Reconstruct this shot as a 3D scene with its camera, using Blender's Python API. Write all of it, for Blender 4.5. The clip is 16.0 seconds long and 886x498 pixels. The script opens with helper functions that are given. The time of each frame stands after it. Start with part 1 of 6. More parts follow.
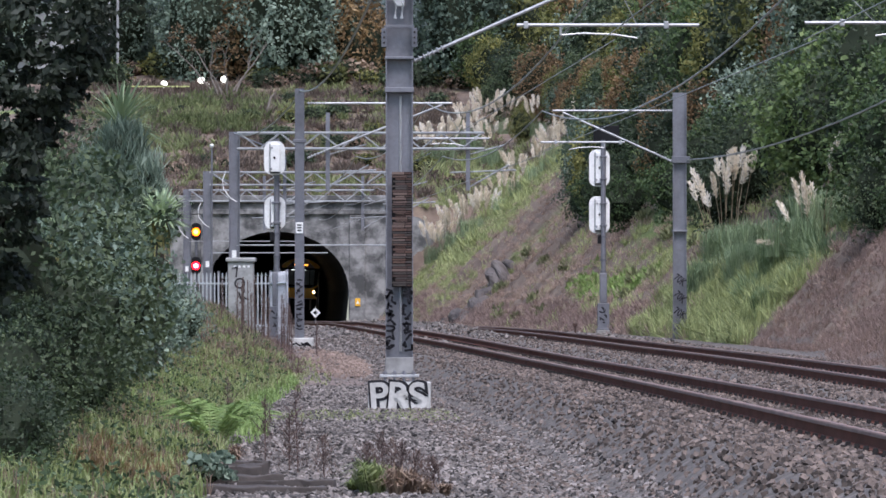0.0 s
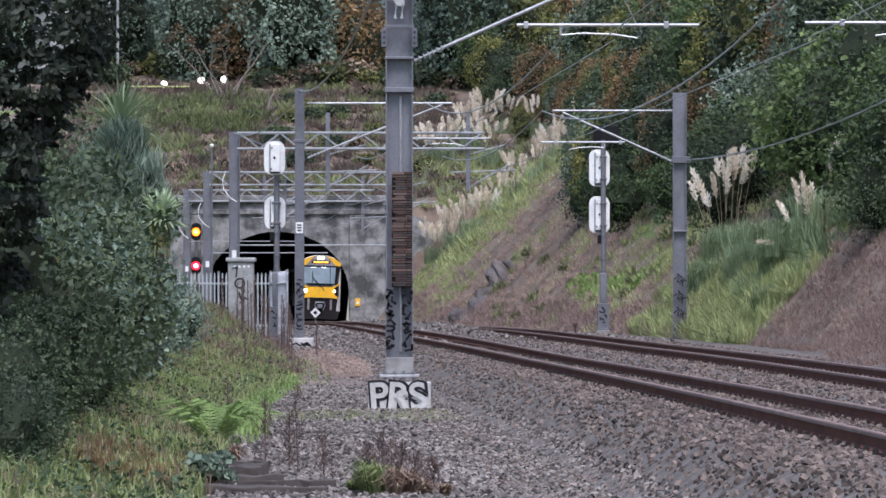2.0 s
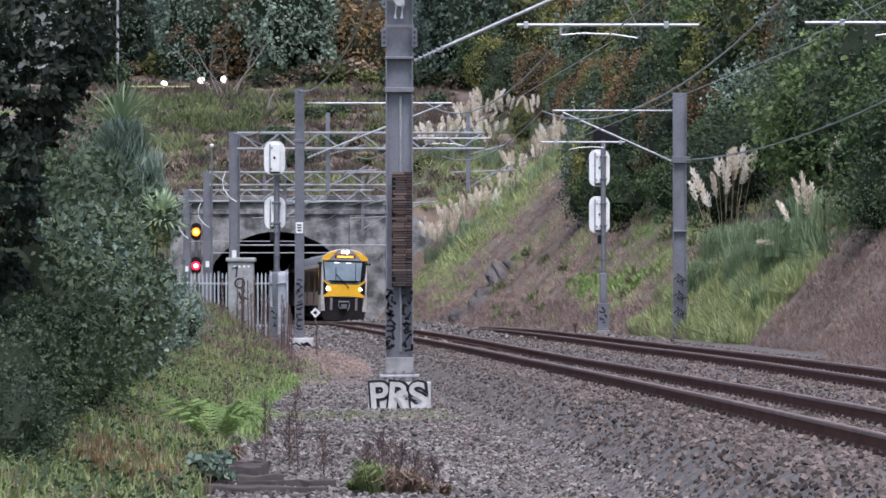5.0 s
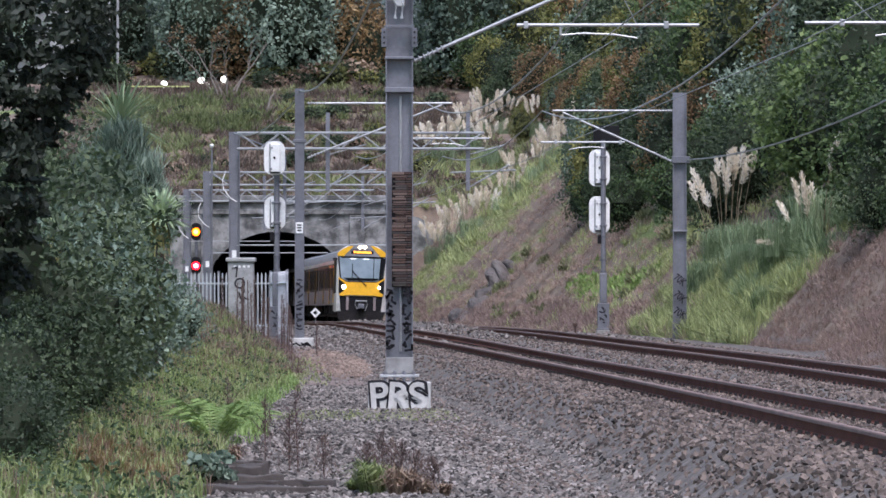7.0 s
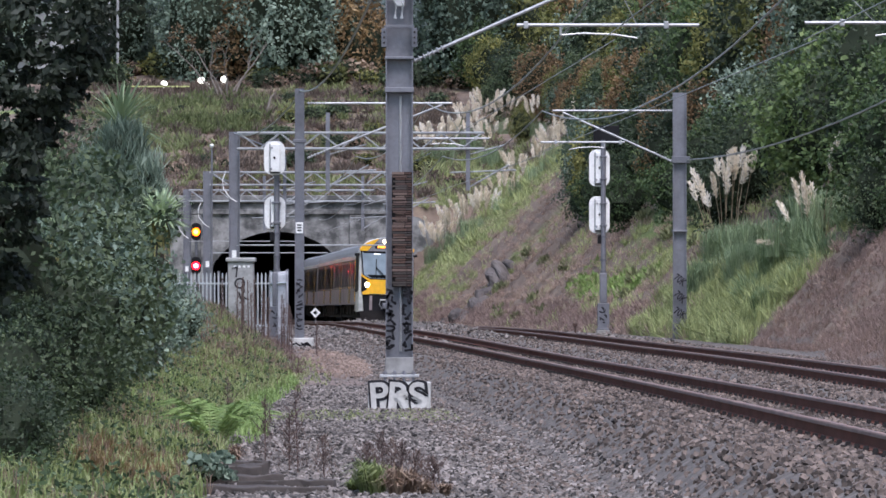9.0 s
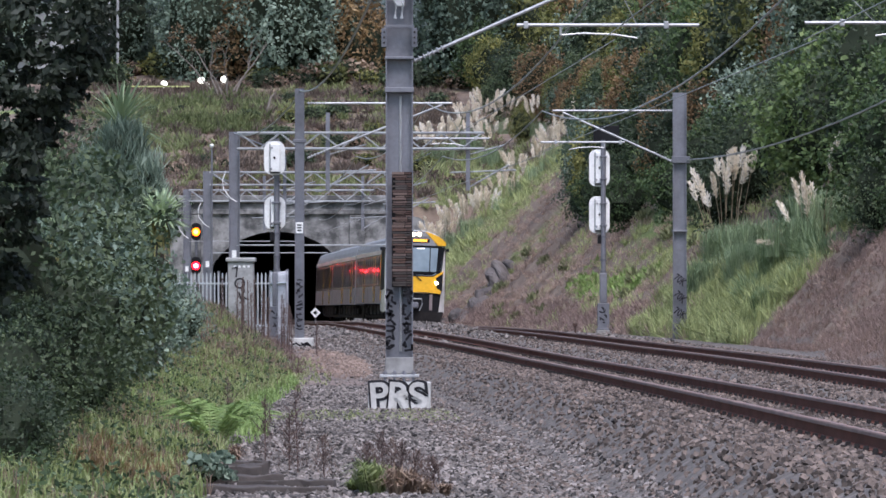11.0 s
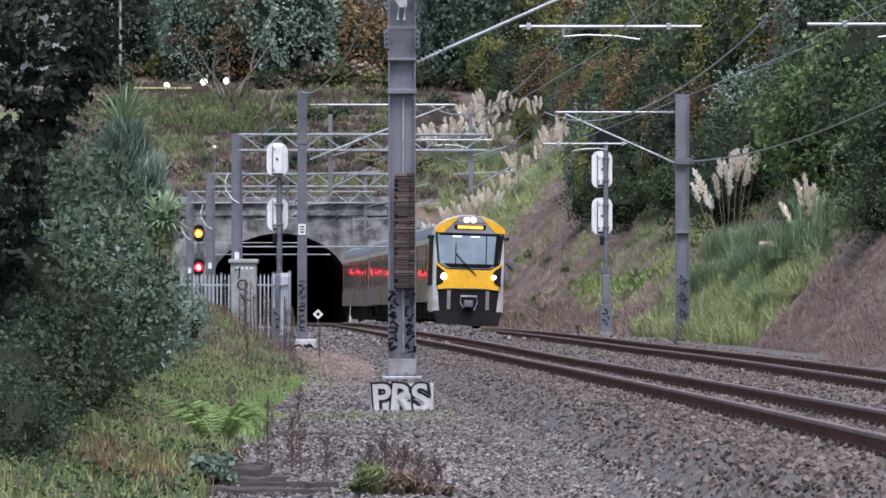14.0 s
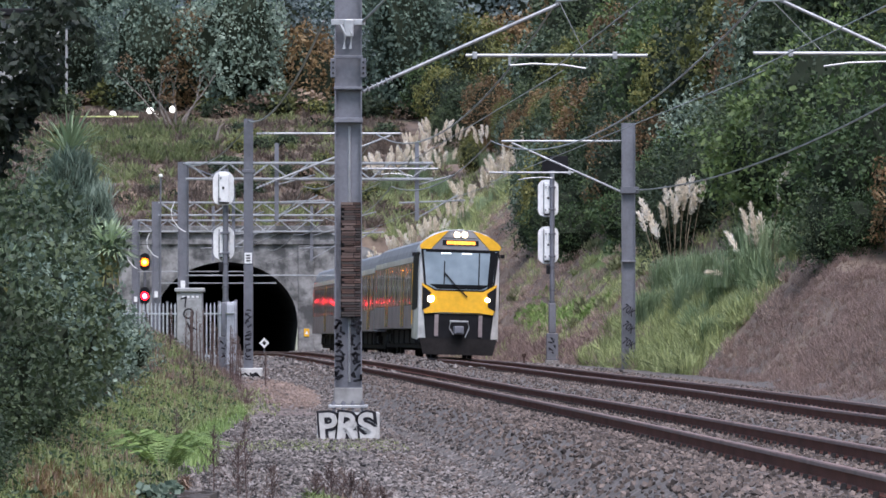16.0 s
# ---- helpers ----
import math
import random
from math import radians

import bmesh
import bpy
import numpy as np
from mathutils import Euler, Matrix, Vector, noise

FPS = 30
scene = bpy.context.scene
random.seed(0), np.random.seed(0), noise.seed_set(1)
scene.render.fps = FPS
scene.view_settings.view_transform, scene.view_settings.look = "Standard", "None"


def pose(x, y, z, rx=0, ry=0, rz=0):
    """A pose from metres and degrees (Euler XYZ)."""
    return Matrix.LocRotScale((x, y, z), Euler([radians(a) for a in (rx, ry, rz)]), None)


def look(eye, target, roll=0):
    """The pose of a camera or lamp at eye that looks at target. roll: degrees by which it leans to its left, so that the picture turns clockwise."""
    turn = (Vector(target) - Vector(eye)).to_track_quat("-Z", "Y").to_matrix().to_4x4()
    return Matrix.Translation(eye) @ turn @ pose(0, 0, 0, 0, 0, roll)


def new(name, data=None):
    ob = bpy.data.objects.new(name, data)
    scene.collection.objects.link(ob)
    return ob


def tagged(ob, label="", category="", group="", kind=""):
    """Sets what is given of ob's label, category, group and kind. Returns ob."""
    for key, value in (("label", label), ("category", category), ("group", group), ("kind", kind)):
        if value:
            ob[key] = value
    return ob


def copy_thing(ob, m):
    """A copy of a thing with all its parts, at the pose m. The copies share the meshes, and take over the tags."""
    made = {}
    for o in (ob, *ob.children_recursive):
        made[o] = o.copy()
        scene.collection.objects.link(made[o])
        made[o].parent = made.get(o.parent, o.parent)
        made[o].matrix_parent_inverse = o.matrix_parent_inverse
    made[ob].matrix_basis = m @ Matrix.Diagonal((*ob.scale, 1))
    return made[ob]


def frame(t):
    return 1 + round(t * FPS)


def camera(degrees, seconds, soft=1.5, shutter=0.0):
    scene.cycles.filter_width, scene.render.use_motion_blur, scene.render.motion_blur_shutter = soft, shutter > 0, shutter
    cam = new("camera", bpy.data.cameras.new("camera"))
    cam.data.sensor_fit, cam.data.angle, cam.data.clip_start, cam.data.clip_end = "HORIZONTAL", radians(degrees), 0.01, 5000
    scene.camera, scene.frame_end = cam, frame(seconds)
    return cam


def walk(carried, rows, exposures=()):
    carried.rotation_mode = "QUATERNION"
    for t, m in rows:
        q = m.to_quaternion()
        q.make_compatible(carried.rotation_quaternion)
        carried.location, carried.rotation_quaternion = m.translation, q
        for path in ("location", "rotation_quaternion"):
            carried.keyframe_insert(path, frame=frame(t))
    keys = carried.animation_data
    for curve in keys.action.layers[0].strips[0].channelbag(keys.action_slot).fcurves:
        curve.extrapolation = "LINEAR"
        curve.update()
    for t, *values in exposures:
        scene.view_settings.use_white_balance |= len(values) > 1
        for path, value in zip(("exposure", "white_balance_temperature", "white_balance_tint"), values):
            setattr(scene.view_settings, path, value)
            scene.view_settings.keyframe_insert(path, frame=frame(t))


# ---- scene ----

# World: x to the right, y along the view, z up, rail level near the viewer at z = 0.
SECONDS = 16.0
EYE = (0.0, 0.0, 1.1)
cam = camera(10.18, SECONDS, soft=1.6)


def aim(right, up):
    """Camera pose turned right and up by degrees."""
    return pose(EYE[0], EYE[1], EYE[2], 90 + up, 0, -right)


# The tripod head is nudged late in the shot.
walk(cam, [
    (0.0, aim(0.0, 0.632)), (9.2, aim(0.0, 0.632)), (11.3, aim(0.0, 0.632)), (11.5, aim(0.010, 0.640)), (12.0, aim(0.010, 0.711)),
    (12.5, aim(0.040, 0.741)), (13.0, aim(-0.049, 0.700)), (13.5, aim(-0.030, 0.642)), (14.0, aim(-0.030, 0.650)),
    (14.5, aim(0.0, 0.761)), (15.0, aim(0.090, 0.841)), (15.5, aim(0.329, 0.911)), (16.0, aim(0.589, 0.981))])

# ---- light: overcast sky ----
world = bpy.data.worlds.new("sky")
scene.world = world
world.use_nodes = True
wn = world.node_tree.nodes
wl = world.node_tree.links
sky = wn.new("ShaderNodeTexSky")
sky.sky_type, sky.sun_disc = "NISHITA", False
sky.sun_elevation, sky.sun_rotation = radians(61), radians(168)
sky.air_density, sky.dust_density, sky.ozone_density = 1.0, 1.5, 1.0
wn["Background"].inputs[1].default_value = 0.12
wl.new(sky.outputs[0], wn["Background"].inputs[0])
sun = new("sun", bpy.data.lights.new("sun", "SUN"))
sun.data.energy, sun.data.angle, sun.data.color = 2.0, radians(30), (0.975, 0.93, 1.05)
sun.matrix_world = look((0, 0, 60), (-7, 32, 0))
scene.view_settings.exposure = 1.05


# ---- materials ----
def node_mat(name, rough=0.7, metal=0.0):
    m = bpy.data.materials.new(name)
    m.use_nodes = True
    b = m.node_tree.nodes["Principled BSDF"]
    b.inputs["Roughness"].default_value, b.inputs["Metallic"].default_value = rough, metal
    return m, m.node_tree.nodes, m.node_tree.links, b


def rgba(c):
    return (c[0], c[1], c[2], 1.0)


def ramp(nodes, stops):
    r = nodes.new("ShaderNodeValToRGB")
    e = r.color_ramp.elements
    while len(e) < len(stops):
        e.new(0.5)
    for k, (p, c) in zip(e, stops):
        k.position, k.color = p, rgba(c)
    return r


def noise_node(nodes, links, coord, size, detail=4.0, rough=0.6):
    n = nodes.new("ShaderNodeTexNoise")
    n.inputs["Scale"].default_value, n.inputs["Detail"].default_value, n.inputs["Roughness"].default_value = size, detail, rough
    links.new(coord, n.inputs["Vector"])
    return n


def mix(nodes, links, fac, a, b, mode="MIX"):
    n = nodes.new("ShaderNodeMix")
    n.data_type, n.blend_type = "RGBA", mode
    for s, v in ((n.inputs[0], fac), (n.inputs[6], a), (n.inputs[7], b)):
        if isinstance(v, (int, float)):
            s.default_value = v
        elif isinstance(v, tuple):
            s.default_value = rgba(v)
        else:
            links.new(v, s)
    return n.outputs[2]


def surface(name, base, dark=None, light=None, rough=0.7, metal=0.0, grain=30.0, patch=1.5, bump=0.15, spread=1.0, island=0.0):
    """A worn surface: base colour with grain and larger patches."""
    m, n, l, b = node_mat(name, rough, metal)
    dark = dark or tuple(c * 0.65 for c in base)
    light = light or tuple(min(1.0, c * 1.25) for c in base)
    co = n.new("ShaderNodeTexCoord").outputs["Object"]
    big = noise_node(n, l, co, patch, 5.0)
    fine = noise_node(n, l, co, grain, 3.0)
    r = ramp(n, [(0.5 - 0.22 * spread, dark), (0.5, base), (0.5 + 0.22 * spread, light)])
    l.new(big.outputs["Fac"], r.inputs[0])
    r2 = ramp(n, [(0.3, tuple(c * 0.78 for c in (1, 1, 1))), (0.7, (1, 1, 1))])
    l.new(fine.outputs["Fac"], r2.inputs[0])
    col = mix(n, l, 0.8, r.outputs[0], r2.outputs[0], "MULTIPLY")
    if island:
        g = n.new("ShaderNodeNewGeometry")
        r3 = ramp(n, [(0.0, (1 - island,) * 3), (1.0, (1 + island * 0.6,) * 3)])
        l.new(g.outputs["Random Per Island"], r3.inputs[0])
        col = mix(n, l, 1.0, col, r3.outputs[0], "MULTIPLY")
    l.new(col, b.inputs["Base Color"])
    if bump:
        bp = n.new("ShaderNodeBump")
        bp.inputs["Strength"].default_value, bp.inputs["Distance"].default_value = bump, 0.02
        l.new(fine.outputs["Fac"], bp.inputs["Height"])
        l.new(bp.outputs[0], b.inputs["Normal"])
    return m


def leafy(name, stops, rough=0.66, thin=0.3):
    """Leaf colour that differs from leaf to leaf and from tree to tree."""
    m, n, l, b = node_mat(name, rough)
    g = n.new("ShaderNodeNewGeometry")
    o = n.new("ShaderNodeObjectInfo")
    co = n.new("ShaderNodeTexCoord").outputs["Object"]
    big = noise_node(n, l, co, 0.55, 3.0)
    r = ramp(n, stops)
    ma = n.new("ShaderNodeMath")
    ma.operation = "MULTIPLY_ADD"
    l.new(g.outputs["Random Per Island"], ma.inputs[0])
    ma.inputs[1].default_value = 0.45
    mb = n.new("ShaderNodeMath")
    mb.operation = "MULTIPLY_ADD"
    l.new(big.outputs["Fac"], mb.inputs[0])
    mb.inputs[1].default_value = 0.74
    mc = n.new("ShaderNodeMath")
    mc.operation = "MULTIPLY_ADD"
    l.new(o.outputs["Random"], mc.inputs[0])
    mc.inputs[1].default_value, mc.inputs[2].default_value = 0.52, -0.36
    l.new(mc.outputs[0], mb.inputs[2])
    l.new(mb.outputs[0], ma.inputs[2])
    l.new(ma.outputs[0], r.inputs[0])
    l.new(r.outputs[0], b.inputs["Base Color"])
    t = n.new("ShaderNodeBsdfTranslucent")
    l.new(r.outputs[0], t.inputs[0])
    s = n.new("ShaderNodeMixShader")
    s.inputs[0].default_value = thin
    l.new(b.outputs[0], s.inputs[1])
    l.new(t.outputs[0], s.inputs[2])
    l.new(s.outputs[0], n["Material Output"].inputs[0])
    return m


def glow(name, colour, power):
    m, n, l, b = node_mat(name, 0.3)
    b.inputs["Base Color"].default_value = rgba(colour)
    b.inputs["Emission Color"].default_value = rgba(colour)
    b.inputs["Emission Strength"].default_value = power
    return m


GALV = surface("galvanised_steel", (0.19, 0.195, 0.22), rough=0.55, metal=0.35, grain=14, patch=1.2)
GALV_DARK = surface("weathered_steel", (0.14, 0.145, 0.165), rough=0.6, metal=0.3, grain=12, patch=1.0)
TUBE = surface("steel_tube", (0.40, 0.41, 0.42), rough=0.45, metal=0.4, grain=10, patch=2)
FENCE = surface("pale_galvanised_pales", (0.50, 0.52, 0.56), rough=0.5, metal=0.2, grain=10, patch=2)
RUST = surface("rust", (0.085, 0.050, 0.040), light=(0.14, 0.085, 0.066), rough=0.9, grain=18, patch=3)
STRIP = RUST.copy()
STRIP.name = "rusty_strip"
_n, _l = STRIP.node_tree.nodes, STRIP.node_tree.links
_o = _n.new("ShaderNodeObjectInfo")
_r = ramp(_n, [(0.0, (0.035, 0.022, 0.02)), (0.5, (0.085, 0.055, 0.046)), (1.0, (0.17, 0.125, 0.108))])
_l.new(_o.outputs["Random"], _r.inputs[0])
_l.new(_r.outputs[0], _n["Principled BSDF"].inputs["Base Color"])
RAIL_TOP = surface("worn_rail_head", (0.21, 0.135, 0.115), rough=0.7, metal=0.0, grain=20, patch=2, bump=0.03)
RAIL_SIDE = surface("rusted_rail_web", (0.135, 0.054, 0.038), rough=0.85, grain=25, patch=1.2)
CONCRETE = surface("stained_concrete", (0.19, 0.19, 0.188), dark=(0.075, 0.077, 0.077), light=(0.31, 0.31, 0.305), rough=0.9, grain=5, patch=0.9, spread=0.5)
FOOTING = surface("old_concrete_footing", (0.24, 0.235, 0.225), rough=0.9, grain=12, patch=2)
SLEEPER = surface("grimy_sleeper", (0.085, 0.058, 0.05), rough=0.95, grain=12, patch=1.5)
ROCK = surface("dark_rock", (0.095, 0.082, 0.078), dark=(0.04, 0.038, 0.04), light=(0.17, 0.155, 0.15), rough=0.9, grain=4, patch=0.9, bump=0.5)
PLINTH = surface("pale_painted_concrete", (0.52, 0.52, 0.50), rough=0.85, grain=20, patch=2)
TUNNEL = surface("sooty_tunnel_lining", (0.06, 0.062, 0.068), rough=0.95, grain=4, patch=0.5)
BLACK = surface("black_paint", (0.012, 0.012, 0.014), rough=0.6, grain=20, patch=3, bump=0.0)
SPRAY = surface("black_spray_paint", (0.02, 0.02, 0.025), rough=0.7, grain=20, patch=3, bump=0.0)
WHITE = surface("white_paint", (0.80, 0.81, 0.80), light=(0.86, 0.86, 0.85), dark=(0.68, 0.69, 0.68), rough=0.5, grain=12, patch=2, bump=0.02)
CABINET = surface("grey_cabinet_paint", (0.30, 0.305, 0.30), rough=0.6, grain=12, patch=1.5, bump=0.03)
WOOD = surface("weathered_timber", (0.065, 0.055, 0.05), rough=0.9, grain=20, patch=2)
BARK = surface("bark", (0.085, 0.07, 0.055), rough=0.95, grain=9, patch=1.5, bump=0.4)
CABLE = surface("cable", (0.34, 0.34, 0.34), rough=0.5, metal=0.4, grain=10, patch=2, bump=0)
STONE = surface("crushed_ballast", (0.188, 0.167, 0.155), rough=0.9, grain=30, patch=0.35, island=0.95, bump=0.1)
LEAF_DARK = leafy("dark_leaves", [(0.0, (0.014, 0.024, 0.014)), (0.5, (0.044, 0.069, 0.033)), (1.0, (0.118, 0.155, 0.070))])
LEAF_BLACK = leafy("blackish_leaves", [(0.0, (0.012, 0.018, 0.013)), (0.5, (0.034, 0.048, 0.031)), (1.0, (0.09, 0.112, 0.066))])
LEAF_MID = leafy("green_leaves", [(0.0, (0.023, 0.045, 0.018)), (0.5, (0.064, 0.108, 0.036)), (1.0, (0.165, 0.222, 0.075))])
LEAF_LIME = leafy("yellow_green_leaves", [(0.0, (0.04, 0.065, 0.02)), (0.5, (0.12, 0.18, 0.055)), (1.0, (0.27, 0.33, 0.12))])
LEAF_YELLOW = leafy("olive_leaves", [(0.0, (0.045, 0.054, 0.015)), (0.5, (0.118, 0.128, 0.035)), (1.0, (0.265, 0.25, 0.07))])
LEAF_RUST = leafy("autumn_leaves", [(0.0, (0.066, 0.042, 0.022)), (0.5, (0.175, 0.108, 0.050)), (1.0, (0.31, 0.215, 0.10))])
LEAF_GREY = leafy("grey_green_leaves", [(0.0, (0.034, 0.058, 0.042)), (0.5, (0.130, 0.186, 0.136)), (1.0, (0.32, 0.40, 0.31))])
GRASS = leafy("green_grass", [(0.0, (0.078, 0.108, 0.034)), (0.5, (0.185, 0.240, 0.078)), (1.0, (0.363, 0.384, 0.196))], 0.6)
TUSSOCK_DARK = leafy("dark_tussock_blades", [(0.0, (0.045, 0.075, 0.035)), (0.5, (0.12, 0.18, 0.085)), (1.0, (0.27, 0.35, 0.19))], 0.6)
DRY = leafy("dry_grass", [(0.0, (0.100, 0.066, 0.048)), (0.5, (0.234, 0.164, 0.122)), (1.0, (0.425, 0.328, 0.231))], 0.8)
LONG_GRASS = leafy("long_pale_grass", [(0.0, (0.127, 0.158, 0.075)), (0.5, (0.37, 0.42, 0.18)), (1.0, (0.572, 0.586, 0.333))], 0.7)
FERN = leafy("fern_green", [(0.0, (0.081, 0.132, 0.037)), (0.5, (0.182, 0.281, 0.082)), (1.0, (0.351, 0.469, 0.162))], 0.6)
# Distance haze is put into this leaf colour: paler and bluer.
LEAF_HAZE = leafy("haze_paled_leaves", [(0.0, (0.085, 0.118, 0.115)), (0.5, (0.215, 0.275, 0.275)), (1.0, (0.35, 0.42, 0.41))])
BLADE = leafy("pampas_blades", [(0.0, (0.099, 0.142, 0.076)), (0.5, (0.256, 0.341, 0.190)), (1.0, (0.535, 0.627, 0.418))], 0.6)
PLUME = leafy("pampas_plume", [(0.0, (0.524, 0.456, 0.359)), (0.5, (0.856, 0.773, 0.635)), (1.0, (0.900, 0.900, 0.900))], 0.9)
YELLOW = surface("train_yellow", (0.86, 0.465, 0.028), dark=(0.80, 0.42, 0.022), light=(0.89, 0.49, 0.035), rough=0.3, grain=6, patch=1, bump=0.0)
SILVER = surface("train_silver", (0.74, 0.73, 0.715), rough=0.32, metal=0.2, grain=6, patch=1, bump=0.0)
TRAIN_ROOF = surface("train_roof", (0.23, 0.23, 0.245), rough=0.5, grain=5, patch=0.8, bump=0.02)
TRAIN_SIDE = surface("train_side_panel", (0.060, 0.045, 0.046), rough=0.22, grain=4, patch=0.7, bump=0.01)
TRAIN_LOW = surface("train_lower_panel", (0.28, 0.235, 0.235), rough=0.45, grain=4, patch=0.7, bump=0.02)
UNDER = surface("underframe", (0.02, 0.018, 0.018), rough=0.8, grain=8, patch=2)
for _m in (UNDER, BLACK, TUNNEL, SPRAY, RAIL_SIDE):
    _m.node_tree.nodes["Principled BSDF"].inputs["Specular IOR Level"].default_value = 0.15
GLASS_DARK = node_mat("tinted_window_glass", 0.06)[0]
GLASS_DARK.node_tree.nodes["Principled BSDF"].inputs["Base Color"].default_value = (0.012, 0.013, 0.015, 1)
for _m in (GLASS_DARK, TRAIN_SIDE, TRAIN_LOW):
    _m.node_tree.nodes["Principled BSDF"].inputs["Specular IOR Level"].default_value = 0.06


def wavy(m, depth):
    """Slight buckling of long side panels, along their length only."""
    n, l = m.node_tree.nodes, m.node_tree.links
    co = n.new("ShaderNodeTexCoord")
    mp = n.new("ShaderNodeMapping")
    mp.inputs["Scale"].default_value = (0.2, 1.0, 0.12)
    l.new(co.outputs["Object"], mp.inputs[0])
    t = noise_node(n, l, mp.outputs[0], 1.6, 2.0, 0.5)
    bp = n.new("ShaderNodeBump")
    bp.inputs["Strength"].default_value, bp.inputs["Distance"].default_value = 1.0, depth
    l.new(t.outputs["Fac"], bp.inputs["Height"])
    l.new(bp.outputs[0], n["Principled BSDF"].inputs["Normal"])


wavy(GLASS_DARK, 0.03)
wavy(TRAIN_SIDE, 0.03)
# Base colour and its patches hold a painted reflection of the pale sky.
SCREEN = surface("windscreen_sky_tint", (0.27, 0.345, 0.40), dark=(0.22, 0.285, 0.33), light=(0.34, 0.42, 0.48), rough=0.06, grain=2, patch=0.9, bump=0.0)
LAMP = glow("headlight_glow", (1.0, 0.78, 0.48), 9.0)
SIGN_GLOW = glow("destination_glow", (1.0, 0.36, 0.05), 1.4)
RED = glow("red_signal_glow", (1.0, 0.008, 0.02), 4.0)
AMBER = glow("amber_signal_glow", (1.0, 0.16, 0.006), 2.5)
RED_HOT = glow("red_lamp_middle", (1.0, 0.02, 0.035), 60.0)
AMBER_HOT = glow("amber_lamp_middle", (1.0, 0.30, 0.012), 30.0)
CAB_LIGHT = glow("cab_strip_light", (0.9, 0.95, 1.0), 0.7)
GLOBE = glow("globe_lamp_glow", (1.0, 0.98, 0.92), 1.0)


def ground_material():
    """Gravel, green grass, brown growth and bare soil, mixed by the ground's own map."""
    m, n, l, b = node_mat("ground", 0.95)
    co = n.new("ShaderNodeTexCoord").outputs["Object"]
    at = n.new("ShaderNodeAttribute")
    at.attribute_name = "cover"
    sp = n.new("ShaderNodeSeparateColor")
    l.new(at.outputs["Color"], sp.inputs[0])
    mid = noise_node(n, l, co, 0.35, 6.0, 0.65)
    fine = noise_node(n, l, co, 5.0, 4.0, 0.7)
    soil = ramp(n, [(0.3, (0.07, 0.052, 0.044)), (0.5, (0.15, 0.115, 0.10)), (0.7, (0.23, 0.19, 0.165))])
    gravel = ramp(n, [(0.3, (0.045, 0.039, 0.035)), (0.5, (0.095, 0.083, 0.075)), (0.72, (0.19, 0.168, 0.152))])
    green = ramp(n, [(0.3, (0.035, 0.055, 0.014)), (0.5, (0.085, 0.125, 0.03)), (0.7, (0.17, 0.20, 0.07))])
    brown = ramp(n, [(0.3, (0.065, 0.045, 0.035)), (0.5, (0.135, 0.10, 0.078)), (0.7, (0.23, 0.18, 0.13))])
    for r in (soil, brown, green):
        l.new(mid.outputs["Fac"], r.inputs[0])
    l.new(fine.outputs["Fac"], gravel.inputs[0])

    def edge(v):
        a = n.new("ShaderNodeMath")
        a.operation = "MULTIPLY_ADD"
        l.new(mid.outputs["Fac"], a.inputs[0])
        a.inputs[1].default_value = 1.2
        l.new(v, a.inputs[2])
        r = n.new("ShaderNodeMapRange")
        l.new(a.outputs[0], r.inputs[0])
        r.inputs[1].default_value, r.inputs[2].default_value = 0.95, 1.25
        return r.outputs[0]
    c = mix(n, l, edge(sp.outputs[0]), soil.outputs[0], gravel.outputs[0])
    c = mix(n, l, edge(sp.outputs[2]), c, brown.outputs[0])
    c = mix(n, l, edge(sp.outputs[1]), c, green.outputs[0])
    l.new(c, b.inputs["Base Color"])
    bp = n.new("ShaderNodeBump")
    bp.inputs["Strength"].default_value, bp.inputs["Distance"].default_value = 0.6, 0.08
    l.new(fine.outputs["Fac"], bp.inputs["Height"])
    l.new(bp.outputs[0], b.inputs["Normal"])
    return m


GROUND = ground_material()


# ---- builders ----
def mesh_of(name, bm, material):
    me = bpy.data.meshes.new(name)
    bmesh.ops.recalc_face_normals(bm, faces=bm.faces)
    bm.to_mesh(me)
    bm.free()
    me.materials.append(material)
    return me


def part(name, bm, material, parent=None, label=""):
    ob = new(name, mesh_of(name, bm, material))
    ob.parent = parent
    return tagged(ob, label)


def raw_part(name, verts, faces, material, parent=None, smooth=False):
    me = bpy.data.meshes.new(name)
    me.from_pydata(verts, [], faces)
    me.materials.append(material)
    if smooth:
        me.shade_smooth()
    ob = new(name, me)
    ob.parent = parent
    return ob


def thing(name, m, label, category, group="", kind=""):
    ob = new(name)
    ob.empty_display_size = 0.2
    ob.matrix_basis = m
    return tagged(ob, label, category, group, kind)


def box(bm, x0, x1, y0, y1, z0, z1, bevel=0.0):
    made = bmesh.ops.create_cube(bm, size=1.0, matrix=Matrix.LocRotScale(((x0 + x1) / 2, (y0 + y1) / 2, (z0 + z1) / 2), None, (x1 - x0, y1 - y0, z1 - z0)))
    if bevel:
        edges = {e for v in made["verts"] for e in v.link_edges}
        bmesh.ops.bevel(bm, geom=list(edges), offset=bevel, segments=2, affect="EDGES", profile=0.5)
    return bm


def tube(bm, a, b, r, seg=8, r2=None):
    a, b = Vector(a), Vector(b)
    d = b - a
    m = Matrix.Translation((a + b) / 2) @ d.to_track_quat("Z", "Y").to_matrix().to_4x4()
    bmesh.ops.create_cone(bm, cap_ends=True, segments=seg, radius1=r, radius2=r if r2 is None else r2, depth=d.length, matrix=m)
    return bm


